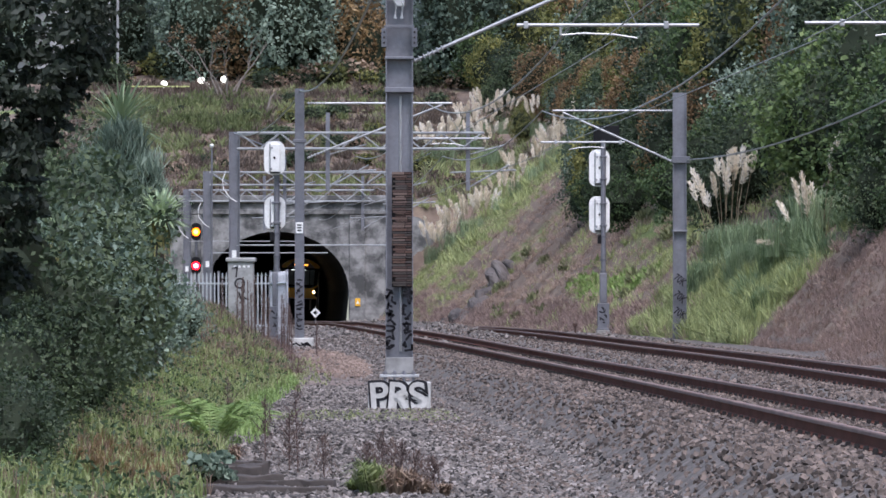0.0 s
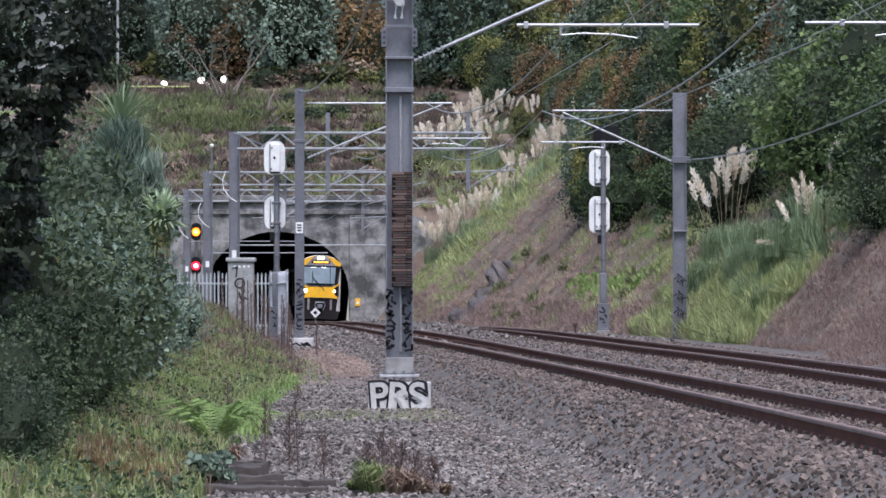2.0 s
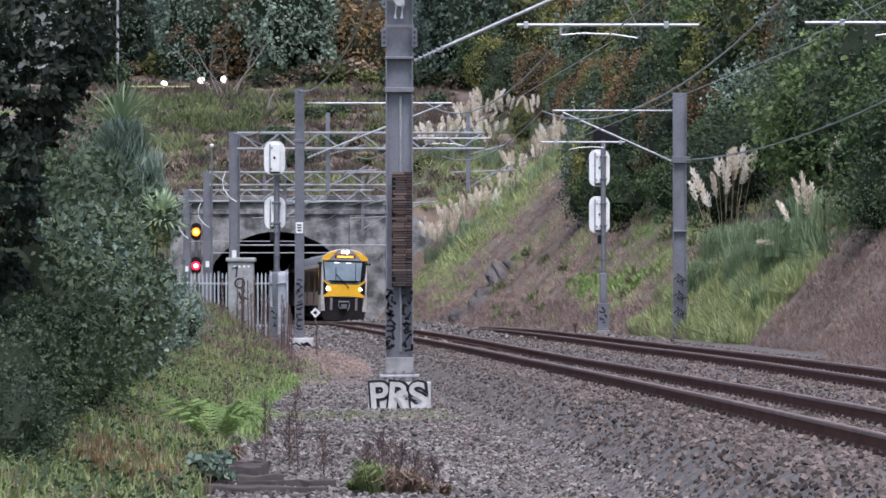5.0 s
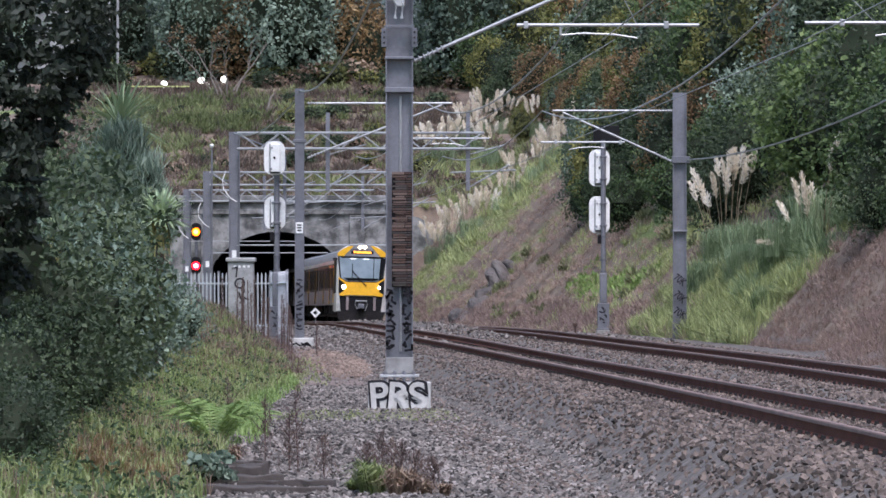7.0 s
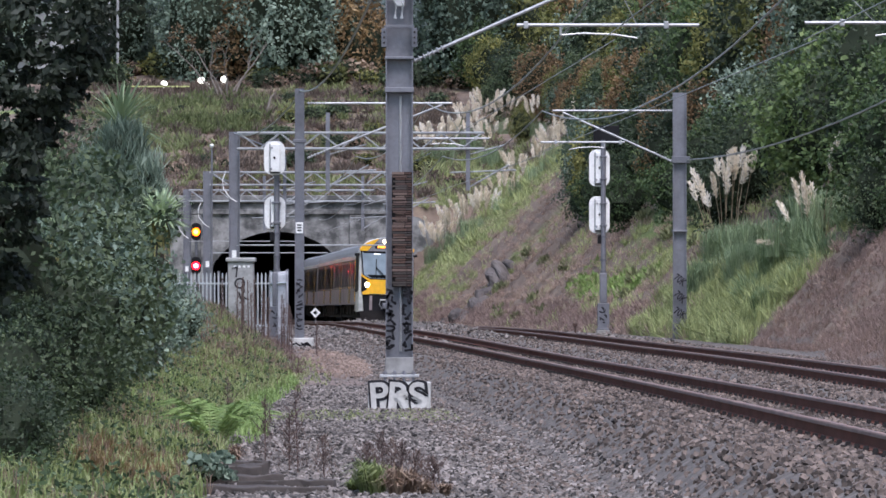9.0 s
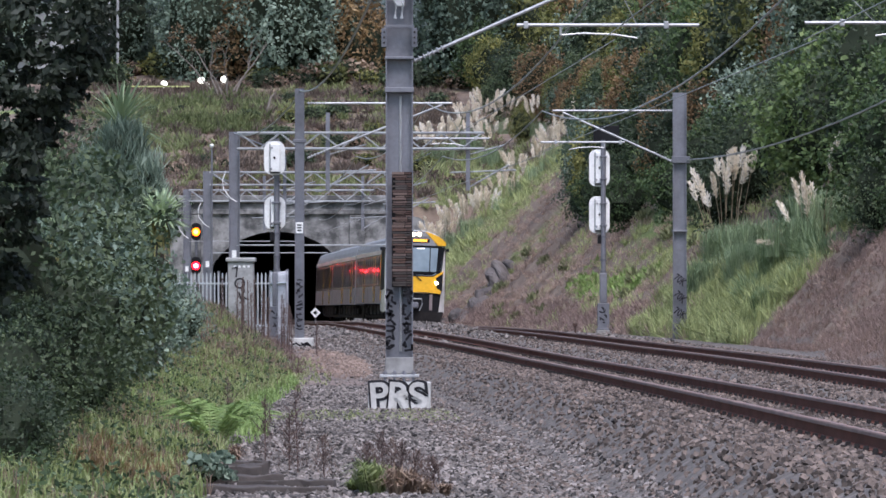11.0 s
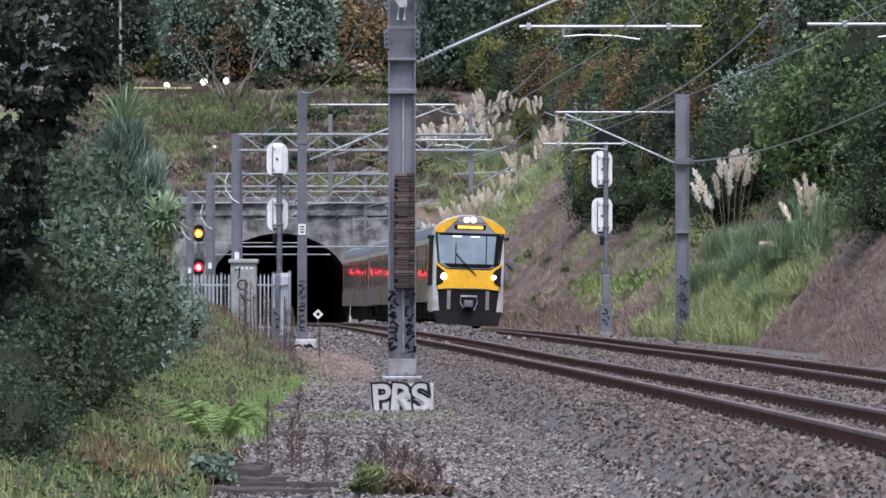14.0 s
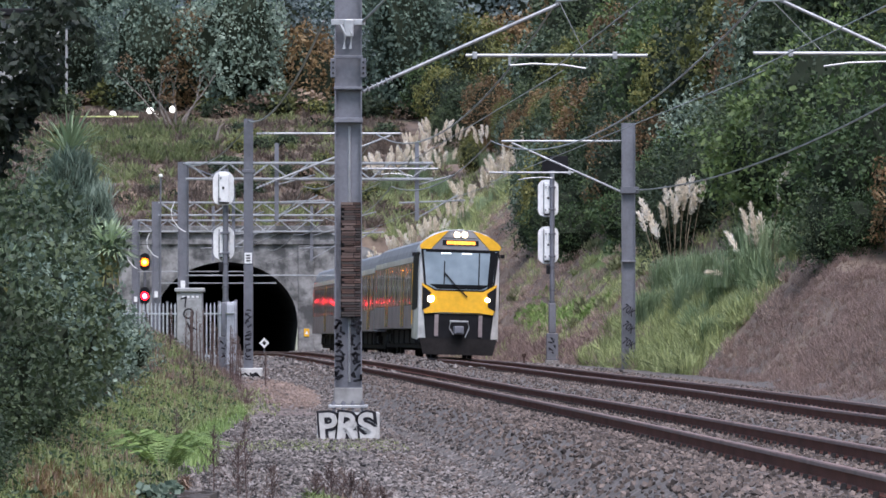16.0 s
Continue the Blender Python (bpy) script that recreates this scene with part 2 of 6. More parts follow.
def polytube(bm, pts, r, seg=6):
    """A bent tube in one piece."""
    pts = [Vector(p) for p in pts]
    rings = []
    for i, p in enumerate(pts):
        d = (pts[min(i + 1, len(pts) - 1)] - pts[max(i - 1, 0)]).normalized()
        q = d.to_track_quat("Z", "Y")
        rings.append([bm.verts.new(p + q @ Vector((r * math.cos(6.2832 * k / seg), r * math.sin(6.2832 * k / seg), 0))) for k in range(seg)])
    for a, b in zip(rings, rings[1:]):
        for k in range(seg):
            bm.faces.new((a[k], a[(k + 1) % seg], b[(k + 1) % seg], b[k]))
    bm.faces.new(rings[0][::-1])
    bm.faces.new(rings[-1])
    return bm


def slab(bm, outline, y0, y1):
    """An outline in x and z, given depth from y0 to y1."""
    f = [bm.verts.new((x, y0, z)) for x, z in outline]
    k = [bm.verts.new((x, y1, z)) for x, z in outline]
    bm.faces.new(f)
    bm.faces.new(k[::-1])
    for i in range(len(f)):
        j = (i + 1) % len(f)
        bm.faces.new((f[i], k[i], k[j], f[j]))
    return bm


def B():
    return bmesh.new()


def lettering(name, text, size, m, material, parent, bold=0.0):
    cu = bpy.data.curves.new(name, "FONT")
    cu.body, cu.size, cu.extrude, cu.offset = text, size, 0.004, bold
    cu.align_x, cu.align_y = "CENTER", "CENTER"
    tmp = new(name, cu)
    me = bpy.data.meshes.new_from_object(tmp)
    bpy.data.objects.remove(tmp)
    me.materials.clear()
    me.materials.append(material)
    ob = new(name, me)
    ob.parent, ob.matrix_basis = parent, m
    return ob


# ---- plan: the two tracks ----
GAUGE = 1.067
SPACING = 3.4


def smooth(a, b, v):
    t = min(1.0, max(0.0, (v - a) / (b - a)))
    return t * t * (3 - 2 * t)


def far_track(y):
    """x of the far track's centre line at y."""
    bend = -0.65 * smooth(95, 180, y) + 0.55 * smooth(250, 300, y) + 0.45 * smooth(295, 325, y)
    return 6.7 - 0.0358 * (y - 70) - 1.02e-4 * (y - 70) ** 2 + bend


FAR_LEVEL = ((30, 70, 90, 116, 132, 152, 168, 180, 205, 235, 310), (0.03, 0.05, 0.11, 0.16, 0.23, 0.30, 0.31, 0.29, 0.18, 0.09, 0.0))
NEAR_LEVEL = ((30, 100, 116, 135, 152, 183, 205, 235, 310), (0.02, 0.03, 0.07, 0.13, 0.18, 0.28, 0.32, 0.22, 0.0))


def rail_z(y, off=0.0):
    """Rail level: both tracks ride over a slight crest before the tunnel."""
    far, near = float(np.interp(y, *FAR_LEVEL)), float(np.interp(y, *NEAR_LEVEL))
    return near + (far - near) * smooth(-2.6, -0.9, off)


def on_track(y, off):
    s = (far_track(y + 1.5) - far_track(y - 1.5)) / 3
    k = math.hypot(1, s)
    return Vector((far_track(y) + off / k, y - off * s / k, rail_z(y, off)))


PORTAL_Y = 317.0


def bank_foot(y):
    return 3.7 - 1.75 * (1 - smooth(84, 118, y)) + 0.65 * smooth(100, 124, y) - 0.55 * smooth(250, 300, y)


def rolling(x, y, size, seed):
    return noise.noise((x / size + seed, y / size, seed * 1.7))


def height(u, y):
    """Ground level at u metres right of the far track's centre."""
    x = far_track(y) + u
    z0 = rail_z(y, u)
    if u < -6.0:
        z = z0 - 0.7 + 0.38 * smooth(92, 145, y)
    elif u > 2.2:
        z = z0 - 0.22
    else:
        z = z0 - 0.175 - (0.525 - 0.40 * smooth(92, 145, y)) * (1 - smooth(-6.0, -5.0, u))
        # loose stone heaped between the tracks
        z += (0.10 + 0.20 * smooth(140, 165, y) * (1 - smooth(225, 260, y))) * smooth(-2.5, -1.9, u) * (1 - smooth(-1.5, -0.9, u))
    # verge on the near side
    edge = -9.7 + 1.3 * smooth(80, 115, y)
    if u < edge:
        z += 0.20 * (edge - u) * smooth(0, 1.5, edge - u) if u > -30 else 0.20 * (edge + 30)
        z += 0.08 * rolling(x, y, 1.3, 3)
        z += smooth(190, 260, y) * min(9.0, 0.55 * (edge - u))
    # raised ground round the cabinet
    z += 0.85 * smooth(108, 130, y) * (1 - smooth(170, 200, y)) * (1 - smooth(-10.2, -7.6, u))
    # bank beyond the far track
    f = bank_foot(y)
    if u > f:
        w = u - f
        brow = 1.8 + 8.7 * smooth(122, 138, y)
        z += 1.02 * min(w, brow) + 0.12 * max(0.0, min(w, 10.5) - brow) + 0.62 * max(0.0, min(w - 10.5, 60)) + 0.2 * max(0.0, w - 70.5)
        z += smooth(0, 3, w) * (0.55 * rolling(x, y, 5.0, 5) + 0.9 * rolling(x, y, 14.0, 8))
    # hill over the tunnel
    if y > PORTAL_Y:
        hill = 7.3 + 0.135 * (min(y, 560) - PORTAL_Y) + 0.5 * rolling(x, y, 8, 11)
        z = max(z, hill)
    return z


def build_ground():
    us = [-3000, -1200, -500, -220, -120, -70, -45, -34] + list(np.arange(-28, -12, 0.8)) + list(np.arange(-12, -4.6, 0.3)) + [-4.4, -3.4, -2.6, -2.2, -1.9, -1.5, -1.2, -0.9, 0, 1.5, 2.2, 2.8] + list(np.arange(3.2, 20, 0.55)) + list(np.arange(20, 44, 1.6)) + [48, 56, 64, 74, 90, 120, 180, 300, 600, 1500, 3000]
    ys = [-2500, -800, -250, -80, -20, 0, 10, 20, 28, 34] + list(np.arange(38, 130, 1.3)) + list(np.arange(130, 316, 2.2)) + [316.4, PORTAL_Y + 0.3] + list(np.arange(320, 430, 4)) + [440, 460, 500, 560, 700, 1000, 1800, 3200]
    verts, cover = [], []
    for y in ys:
        for u in us:
            verts.append((far_track(min(max(y, 0), 440)) + u, y, height(u, y)))
            edge = -9.7 + 1.3 * smooth(80, 115, y)
            gravel = 1.0 if edge < u < bank_foot(y) + 0.1 else 0.0
            if -8.6 < u < -6.6 and 104 < y < 150:
                gravel = 0.25
            n1 = rolling(u, y, 6.0, 21)
            green, brown = 0.0, 0.0
            if u <= edge:
                green, brown = 0.55 + 0.6 * n1, 0.55 - 0.5 * n1
            if u >= bank_foot(y):
                w = u - bank_foot(y)
                brown = 0.75
                green = -0.2 + 0.9 * n1 + 0.5 * smooth(1.5, 5, w) * smooth(150, 170, y)
            if y > PORTAL_Y:
                gravel, brown, green = 0.0, 0.8, 0.1 + 0.8 * n1
            cover.append((gravel, max(0.0, green), max(0.0, brown), 1.0))
    faces, w = [], len(us)
    for j in range(len(ys) - 1):
        for i in range(w - 1):
            if ys[j] < PORTAL_Y + 0.2 <= ys[j + 1] and -7.6 < us[i] < 4.6:
                continue
            a = j * w + i
            faces.append((a, a + 1, a + w + 1, a + w))
    ob = raw_part("ground", verts, faces, GROUND, None, True)
    at = ob.data.color_attributes.new("cover", "FLOAT_COLOR", "POINT")
    at.data.foreach_set("color", [c for row in cover for c in row])
    return tagged(ob, "gravel trackside, grassy verge and brown cutting slope", "ground", "", "structure")


build_ground()


# ---- the tunnel and its portal ----
def build_portal():
    cx = -10.55
    z0 = rail_z(PORTAL_Y) - 0.3
    half, spring, top = 4.55, 2.2, 6.0
    arch = []
    for k in range(25):
        a = math.pi * k / 24
        arch.append((cx - half * math.cos(a), z0 + spring + (top - spring) * math.sin(a)))
    arch = [(cx - half + 0.25, z0 - 0.3)] + arch + [(cx + half - 0.25, z0 - 0.3)]
    left, right, high = cx - 6.8, cx + 6.85, 7.55
    bm = B()
    y0, y1 = PORTAL_Y - 0.5, PORTAL_Y + 0.7
    # wall in upright strips round the opening
    for (xa, za), (xb, zb) in zip(arch[1:], arch[2:-1]):
        slab(bm, [(xa, za), (xb, zb), (xb, high), (xa, high)], y0, y1)
    slab(bm, [(left, z0 - 1), (cx - half, z0 - 1), (cx - half, high), (left, high)], y0, y1)
    slab(bm, [(cx + half, z0 - 1), (right, z0 - 1), (right, high), (cx + half, high)], y0, y1)
    wall = part("tunnel_portal", bm, CONCRETE)
    tagged(wall, "grey stained concrete tunnel portal with an arched mouth", "tunnel portal", "", "structure")
    part("coping", box(B(), left - 0.3, right + 0.3, y0 - 0.25, y1, high, high + 0.45, 0.04), CONCRETE, wall)
    for x in (cx - half - 0.8, cx + half + 0.55):
        part("pilaster", box(B(), x - 0.5, x + 0.5, y0 - 0.22, y0, z0 - 1, high - 0.8, 0.04), CONCRETE, wall)
    part("cornice", box(B(), left, right, y0 - 0.18, y0, high - 0.75, high - 0.45, 0.03), CONCRETE, wall)
    # arch ring
    bm = B()
    for k in range(24):
        a0, a1 = math.pi * k / 24, math.pi * (k + 1) / 24
        o = []
        for a, g in ((a0, 0.0), (a1, 0.0), (a1, 0.55), (a0, 0.55)):
            o.append((cx - (half + g) * math.cos(a), z0 + spring + (top - spring + g) * math.sin(a)))
        slab(bm, o, y0 - 0.1, y0 + 0.02)
    part("arch_ring", bm, CONCRETE, wall)
    # bore
    verts, faces = [], []
    ys = [PORTAL_Y - 0.4 + k * 8 for k in range(17)]
    for y in ys:
        dx = far_track(y) - far_track(PORTAL_Y)
        for x, z in arch:
            verts.append((x + dx, y, z))
    n = len(arch)
    for j in range(len(ys) - 1):
        for i in range(n):
            a, b = j * n + i, j * n + (i + 1) % n
            faces.append((a, b, b + n, a + n))
    faces.append(tuple(range((len(ys) - 1) * n, len(ys) * n)))
    bore = raw_part("tunnel_bore", verts, faces, TUNNEL)
    tagged(bore, "dark sooty curved railway tunnel lining", "tunnel", "", "structure")
    # wing wall beside the portal, with rough rock at its foot
    wing = part("wing_wall", slab(B(), [(right, z0 - 1), (right + 3.6, z0 - 1), (right + 3.6, 5.6), (right + 2.2, 6.6), (right, high - 0.5)], y0 + 0.25, y1), CONCRETE, wall, "grey concrete wing wall")
    part("wing_joint", box(B(), right + 1.7, right + 1.78, y0 + 0.235, y0 + 0.27, z0 - 0.5, 6.4), TUNNEL, wing)
    rng = random.Random(5)
    bm = B()
    for k in range(9):
        m = Matrix.LocRotScale((right + rng.uniform(1.6, 4.4), PORTAL_Y - 0.2 - rng.uniform(0, 1.2), rng.uniform(-0.2, 1.6)), Euler((rng.random(), rng.random(), rng.random())), (rng.uniform(0.8, 1.5), 0.8, rng.uniform(0.7, 1.2)))
        bmesh.ops.create_icosphere(bm, subdivisions=3, radius=0.8, matrix=m)
    for v in bm.verts:
        v.co += Vector(noise.noise_vector(v.co * 0.9)) * 0.5 + Vector(noise.noise_vector(v.co * 3.0)) * 0.18
    tagged(part("rock_face", bm, ROCK), "weathered dark rock beside the tunnel portal", "rock", "", "structure")


build_portal()


# ---- the railway ----
def sweep(profile, off, y0, y1, step, material, name, parent, lift=0.0):
    verts, faces = [], []
    ys = np.arange(y0, y1 + step, step)
    n = len(profile)
    for y in ys:
        for px, pz in profile:
            p = on_track(float(y), off + px)
            verts.append((p.x, p.y, p.z + pz + lift * smooth(105, 150, float(y))))
    for j in range(len(ys) - 1):
        for i in range(n):
            a, b = j * n + i, j * n + (i + 1) % n
            faces.append((a, b, b + n, a + n))
    return raw_part(name, verts, faces, material, parent)


HEAD = [(-0.036, -0.012), (-0.03, 0.0), (0.03, 0.0), (0.036, -0.012), (0.036, -0.04), (-0.036, -0.04)]
WEB = [(-0.012, -0.04), (0.012, -0.04), (0.012, -0.13), (0.07, -0.15), (0.07, -0.165), (-0.07, -0.165), (-0.07, -0.15), (-0.012, -0.13)]


def build_track(off, cant):
    track = thing("railway_track", Matrix(), "pair of rusty steel rails on sleepers in ballast", "railway track", "tracks", "structure")
    for side in (-1, 1):
        lift = cant if side > 0 else 0.0
        rail = sweep(WEB, off + side * (GAUGE / 2 + 0.035), 30, 440, 2.5, RAIL_SIDE, "rail", track, lift)
        sweep(HEAD, off + side * (GAUGE / 2 + 0.035), 30, 440, 2.5, RAIL_TOP, "rail_head", rail, lift)
    return track


TRACKS = [build_track(-SPACING, 0.05), build_track(0.0, 0.0)]


# ---- overhead line masts ----
def h_section(bm, w, d, z0, z1, flange_x=True):
    """A rolled steel post: two flanges and a web. Flanges to the sides, or front and back."""
    t, w2, d2 = 0.022, w / 2, d / 2
    if not flange_x:
        w2, d2 = d2, w2
    o = [(-w2, -d2), (-w2 + t, -d2), (-w2 + t, -0.01), (w2 - t, -0.01), (w2 - t, -d2), (w2, -d2), (w2, d2), (w2 - t, d2), (w2 - t, 0.01), (-w2 + t, 0.01), (-w2 + t, d2), (-w2, d2)]
    if not flange_x:
        o = [(y, x) for x, y in o]
    lo = [bm.verts.new((x, y, z0)) for x, y in o]
    hi = [bm.verts.new((x, y, z1)) for x, y in o]
    bm.faces.new(lo)
    bm.faces.new(hi[::-1])
    for i in range(12):
        j = (i + 1) % 12
        bm.faces.new((lo[i], lo[j], hi[j], hi[i]))
    return bm


def insulator(bm, a, b, r=0.06, n=7):
    a, b = Vector(a), Vector(b)
    tube(bm, a, b, r * 0.4, 8)
    for k in range(n):
        p = a.lerp(b, (k + 0.5) / n)
        q = a.lerp(b, (k + 0.75) / n)
        tube(bm, p, q, r, 8, r * 0.55)


def cantilever(mast, reach, z_low, z_top, z_reg, reg0, reg1, lift=0.0):
    """Top tube, raking tube with its insulators, and the registration tube with its steady arm. reach is signed along x."""
    g = math.copysign(1, reach)
    bm = B()
    tube(bm, (g * 0.75, 0, z_top + lift), (reach + g * 0.3, 0, z_top + lift * 0.4), 0.032)
    part("top_tube", bm, TUBE, mast)
    bm = B()
    insulator(bm, (g * 0.22, 0, z_top + lift), (g * 0.8, 0, z_top + lift))
    part("insulator", bm, TUBE, mast)
    bm = B()
    insulator(bm, (g * 0.22, 0, z_low), (g * 0.22 + (reach - g * 0.22) * 0.16, 0, z_low + (z_top - z_low) * 0.16))
    part("insulator", bm, TUBE, mast)
    bm = B()
    tube(bm, (g * 0.22 + (reach - g * 0.22) * 0.15, 0, z_low + (z_top - z_low) * 0.15), (reach, 0, z_top - 0.05), 0.03)
    part("raking_tube", bm, TUBE, mast)
    bm = B()
    tube(bm, (reg0, 0, z_reg), (reg1, 0, z_reg), 0.03)
    for x in (reg0 + 0.05 * (reg1 - reg0), reg0 + 0.82 * (reg1 - reg0)):
        box(bm, x - 0.04, x + 0.04, -0.05, 0.05, z_reg - 0.06, z_reg + 0.06, 0.01)
    part("registration_tube", bm, TUBE, mast)
    bm = B()
    s0 = reg0 + 0.24 * (reg1 - reg0)
    s1 = reg0 + 0.66 * (reg1 - reg0)
    tube(bm, (s0, 0, z_reg), (s0, 0, z_reg - 0.17), 0.02)
    polytube(bm, [(s0, 0, z_reg - 0.17), (s0 + 0.3 * (s1 - s0), 0, z_reg - 0.14), (s0 + 0.7 * (s1 - s0), 0, z_reg - 0.16), (s1, 0, z_reg - 0.22)], 0.018)
    part("steady_arm", bm, TUBE, mast)
    part("dropper", tube(B(), (s1, 0, z_reg), (reach, 0, z_top), 0.008, 5), CABLE, mast)


def front_mast():
    """The big post close by, on its painted plinth."""
    m = thing("overhead_line_mast", pose(-0.735, 83.8, 0.0), "tall grey steel overhead line mast on a tagged concrete plinth", "line mast", "line masts")
    part("post", h_section(B(), 0.46, 0.30, 0.10, 8.2), GALV, m)
    part("foot", box(B(), -0.24, 0.24, -0.2, 0.2, -0.085, 0.20, 0.02), CONCRETE, m, "pale grout collar at the foot of the post")
    part("base_plate", box(B(), -0.33, 0.33, -0.3, 0.3, -0.135, -0.088, 0.01), TUBE, m)
    for x in (-0.24, -0.08, 0.08, 0.24):
        bm = B()
        tube(bm, (x, -0.24, -0.22), (x, -0.24, -0.02), 0.022)
        tube(bm, (x, -0.24, -0.085), (x, -0.24, -0.05), 0.045, 6)
        part("anchor_bolt", bm, GALV, m)
    plinth = part("plinth", box(B(), -0.52, 0.53, -0.5, 0.5, -1.1, -0.215, 0.025), PLINTH, m, "white-painted concrete plinth with graffiti")
    for k, (ch, x) in enumerate((("P", -0.33), ("R", 0.0), ("S", 0.33))):
        flat = pose(x, -0.505, -0.47, 90, 0, 0)
        lettering("graffiti_outline", ch, 0.64, flat @ pose(0, 0, 0, 0, 0, (4, -5, 6)[k]) @ Matrix.Diagonal((1.02, 0.98, 1, 1)), SPRAY, plinth, 0.055)
        lettering("graffiti_fill", ch, 0.64, pose(x - 0.012, -0.513, -0.465, 90, 0, 0) @ pose(0, 0, 0, 0, 0, (4, -5, 6)[k]) @ Matrix.Diagonal((1.02, 0.98, 1, 1)), PLINTH, plinth, 0.012)
    # bands and brackets
    for z, h in ((4.70, 0.04), (5.24, 0.022)):
        part("band", box(B(), -0.245, 0.245, -0.17, 0.17, z - h, z + h, 0.008), GALV, m)
    bm = B()
    for x in (-0.255, 0.255):
        plate = part("bracket", box(B(), x - 0.045, x + 0.045, -0.2, -0.15, 5.42, 5.74, 0.006), GALV_DARK, m)
        for z in (5.49, 5.58, 5.67):
            part("bolt", tube(B(), (x, -0.212, z), (x, -0.195, z), 0.018, 8), UNDER, plate)
    part("bracket_bar", box(B(), -0.25, 0.25, -0.19, -0.15, 5.74, 5.79, 0.006), GALV_DARK, m)
    bm = B()
    box(bm, -0.29, 0.29, -0.2, -0.14, 6.30, 6.40, 0.008)
    for x in (-0.05, 0.06):
        polytube(bm, [(x - 0.08, -0.2, 6.3), (x, -0.22, 6.15), (x - 0.02, -0.2, 5.9)], 0.03)
    box(bm, -0.07, 0.09, -0.24, -0.16, 6.1, 6.4, 0.02)
    part("wire_clamp", bm, TUBE, m)
    part("conduit", tube(B(), (0.02, -0.03, 0.3), (0.02, -0.03, 4.6), 0.022), TUBE, m)
    # anti-climb panel of rusty strips
    rng = random.Random(3)
    z = 1.40
    while z < 3.28:
        h = rng.uniform(0.022, 0.046)
        split = 0.11 + rng.uniform(-0.03, 0.03)
        x0 = -0.125 + rng.choice((0.0, 0.0, 0.02, 0.06))
        part("rusty_strip", box(B(), x0, split, -0.185 - rng.uniform(0, 0.025), -0.16, z, z + h), rng.choice((STRIP, STRIP, RUST, WOOD)), m)
        part("rusty_strip", box(B(), split + 0.01, 0.222 - rng.uniform(0, 0.02), -0.18 - rng.uniform(0, 0.025), -0.16, z + 0.004, z + h - 0.003), rng.choice((STRIP, RUST, WOOD, WOOD)), m)
        z += h + rng.uniform(0.005, 0.014)
    part("panel_back", box(B(), -0.125, 0.215, -0.158, -0.145, 1.38, 3.32), UNDER, m)
    scrawl(m, [(-0.14, 1.34), (0.14, 1.34)], -0.165, 0.3, 7, 0.09, 0.085, 0.019)
    cantilever(m, 3.55, 5.18, 6.72, 5.80, 1.98, 5.05, 0.6)
    return m


def scrawl(parent, columns, y, z_low, seed, z_step=0.16, size=0.075, thick=0.014):
    """Unreadable sprayed tags: runs of crooked strokes down a post."""
    rng = random.Random(seed)
    for x, z in columns:
        while z > z_low:
            pts = [(x + rng.uniform(-size, size), y, z + rng.uniform(-0.07, 0.07)) for _ in range(4)]
            bm = B()
            for a, b in zip(pts, pts[1:]):
                a, b = Vector(a), Vector(b)
                d = (b - a).normalized() * thick * 0.3
                n = Vector((-(b - a).z, 0, (b - a).x)).normalized() * thick
                lay = Vector((0, 0.004, 0))
                v = [bm.verts.new(p) for p in (a - d - n, b + d - n, b + d + n, a - d + n)]
                w = [bm.verts.new(p + lay) for p in (a - d - n, b + d - n, b + d + n, a - d + n)]
                bm.faces.new(v)
                bm.faces.new(w[::-1])
                for i in range(4):
                    bm.faces.new((v[i], w[i], w[(i + 1) % 4], v[(i + 1) % 4]))
            part("spray_tag", bm, SPRAY, parent)
            z -= z_step


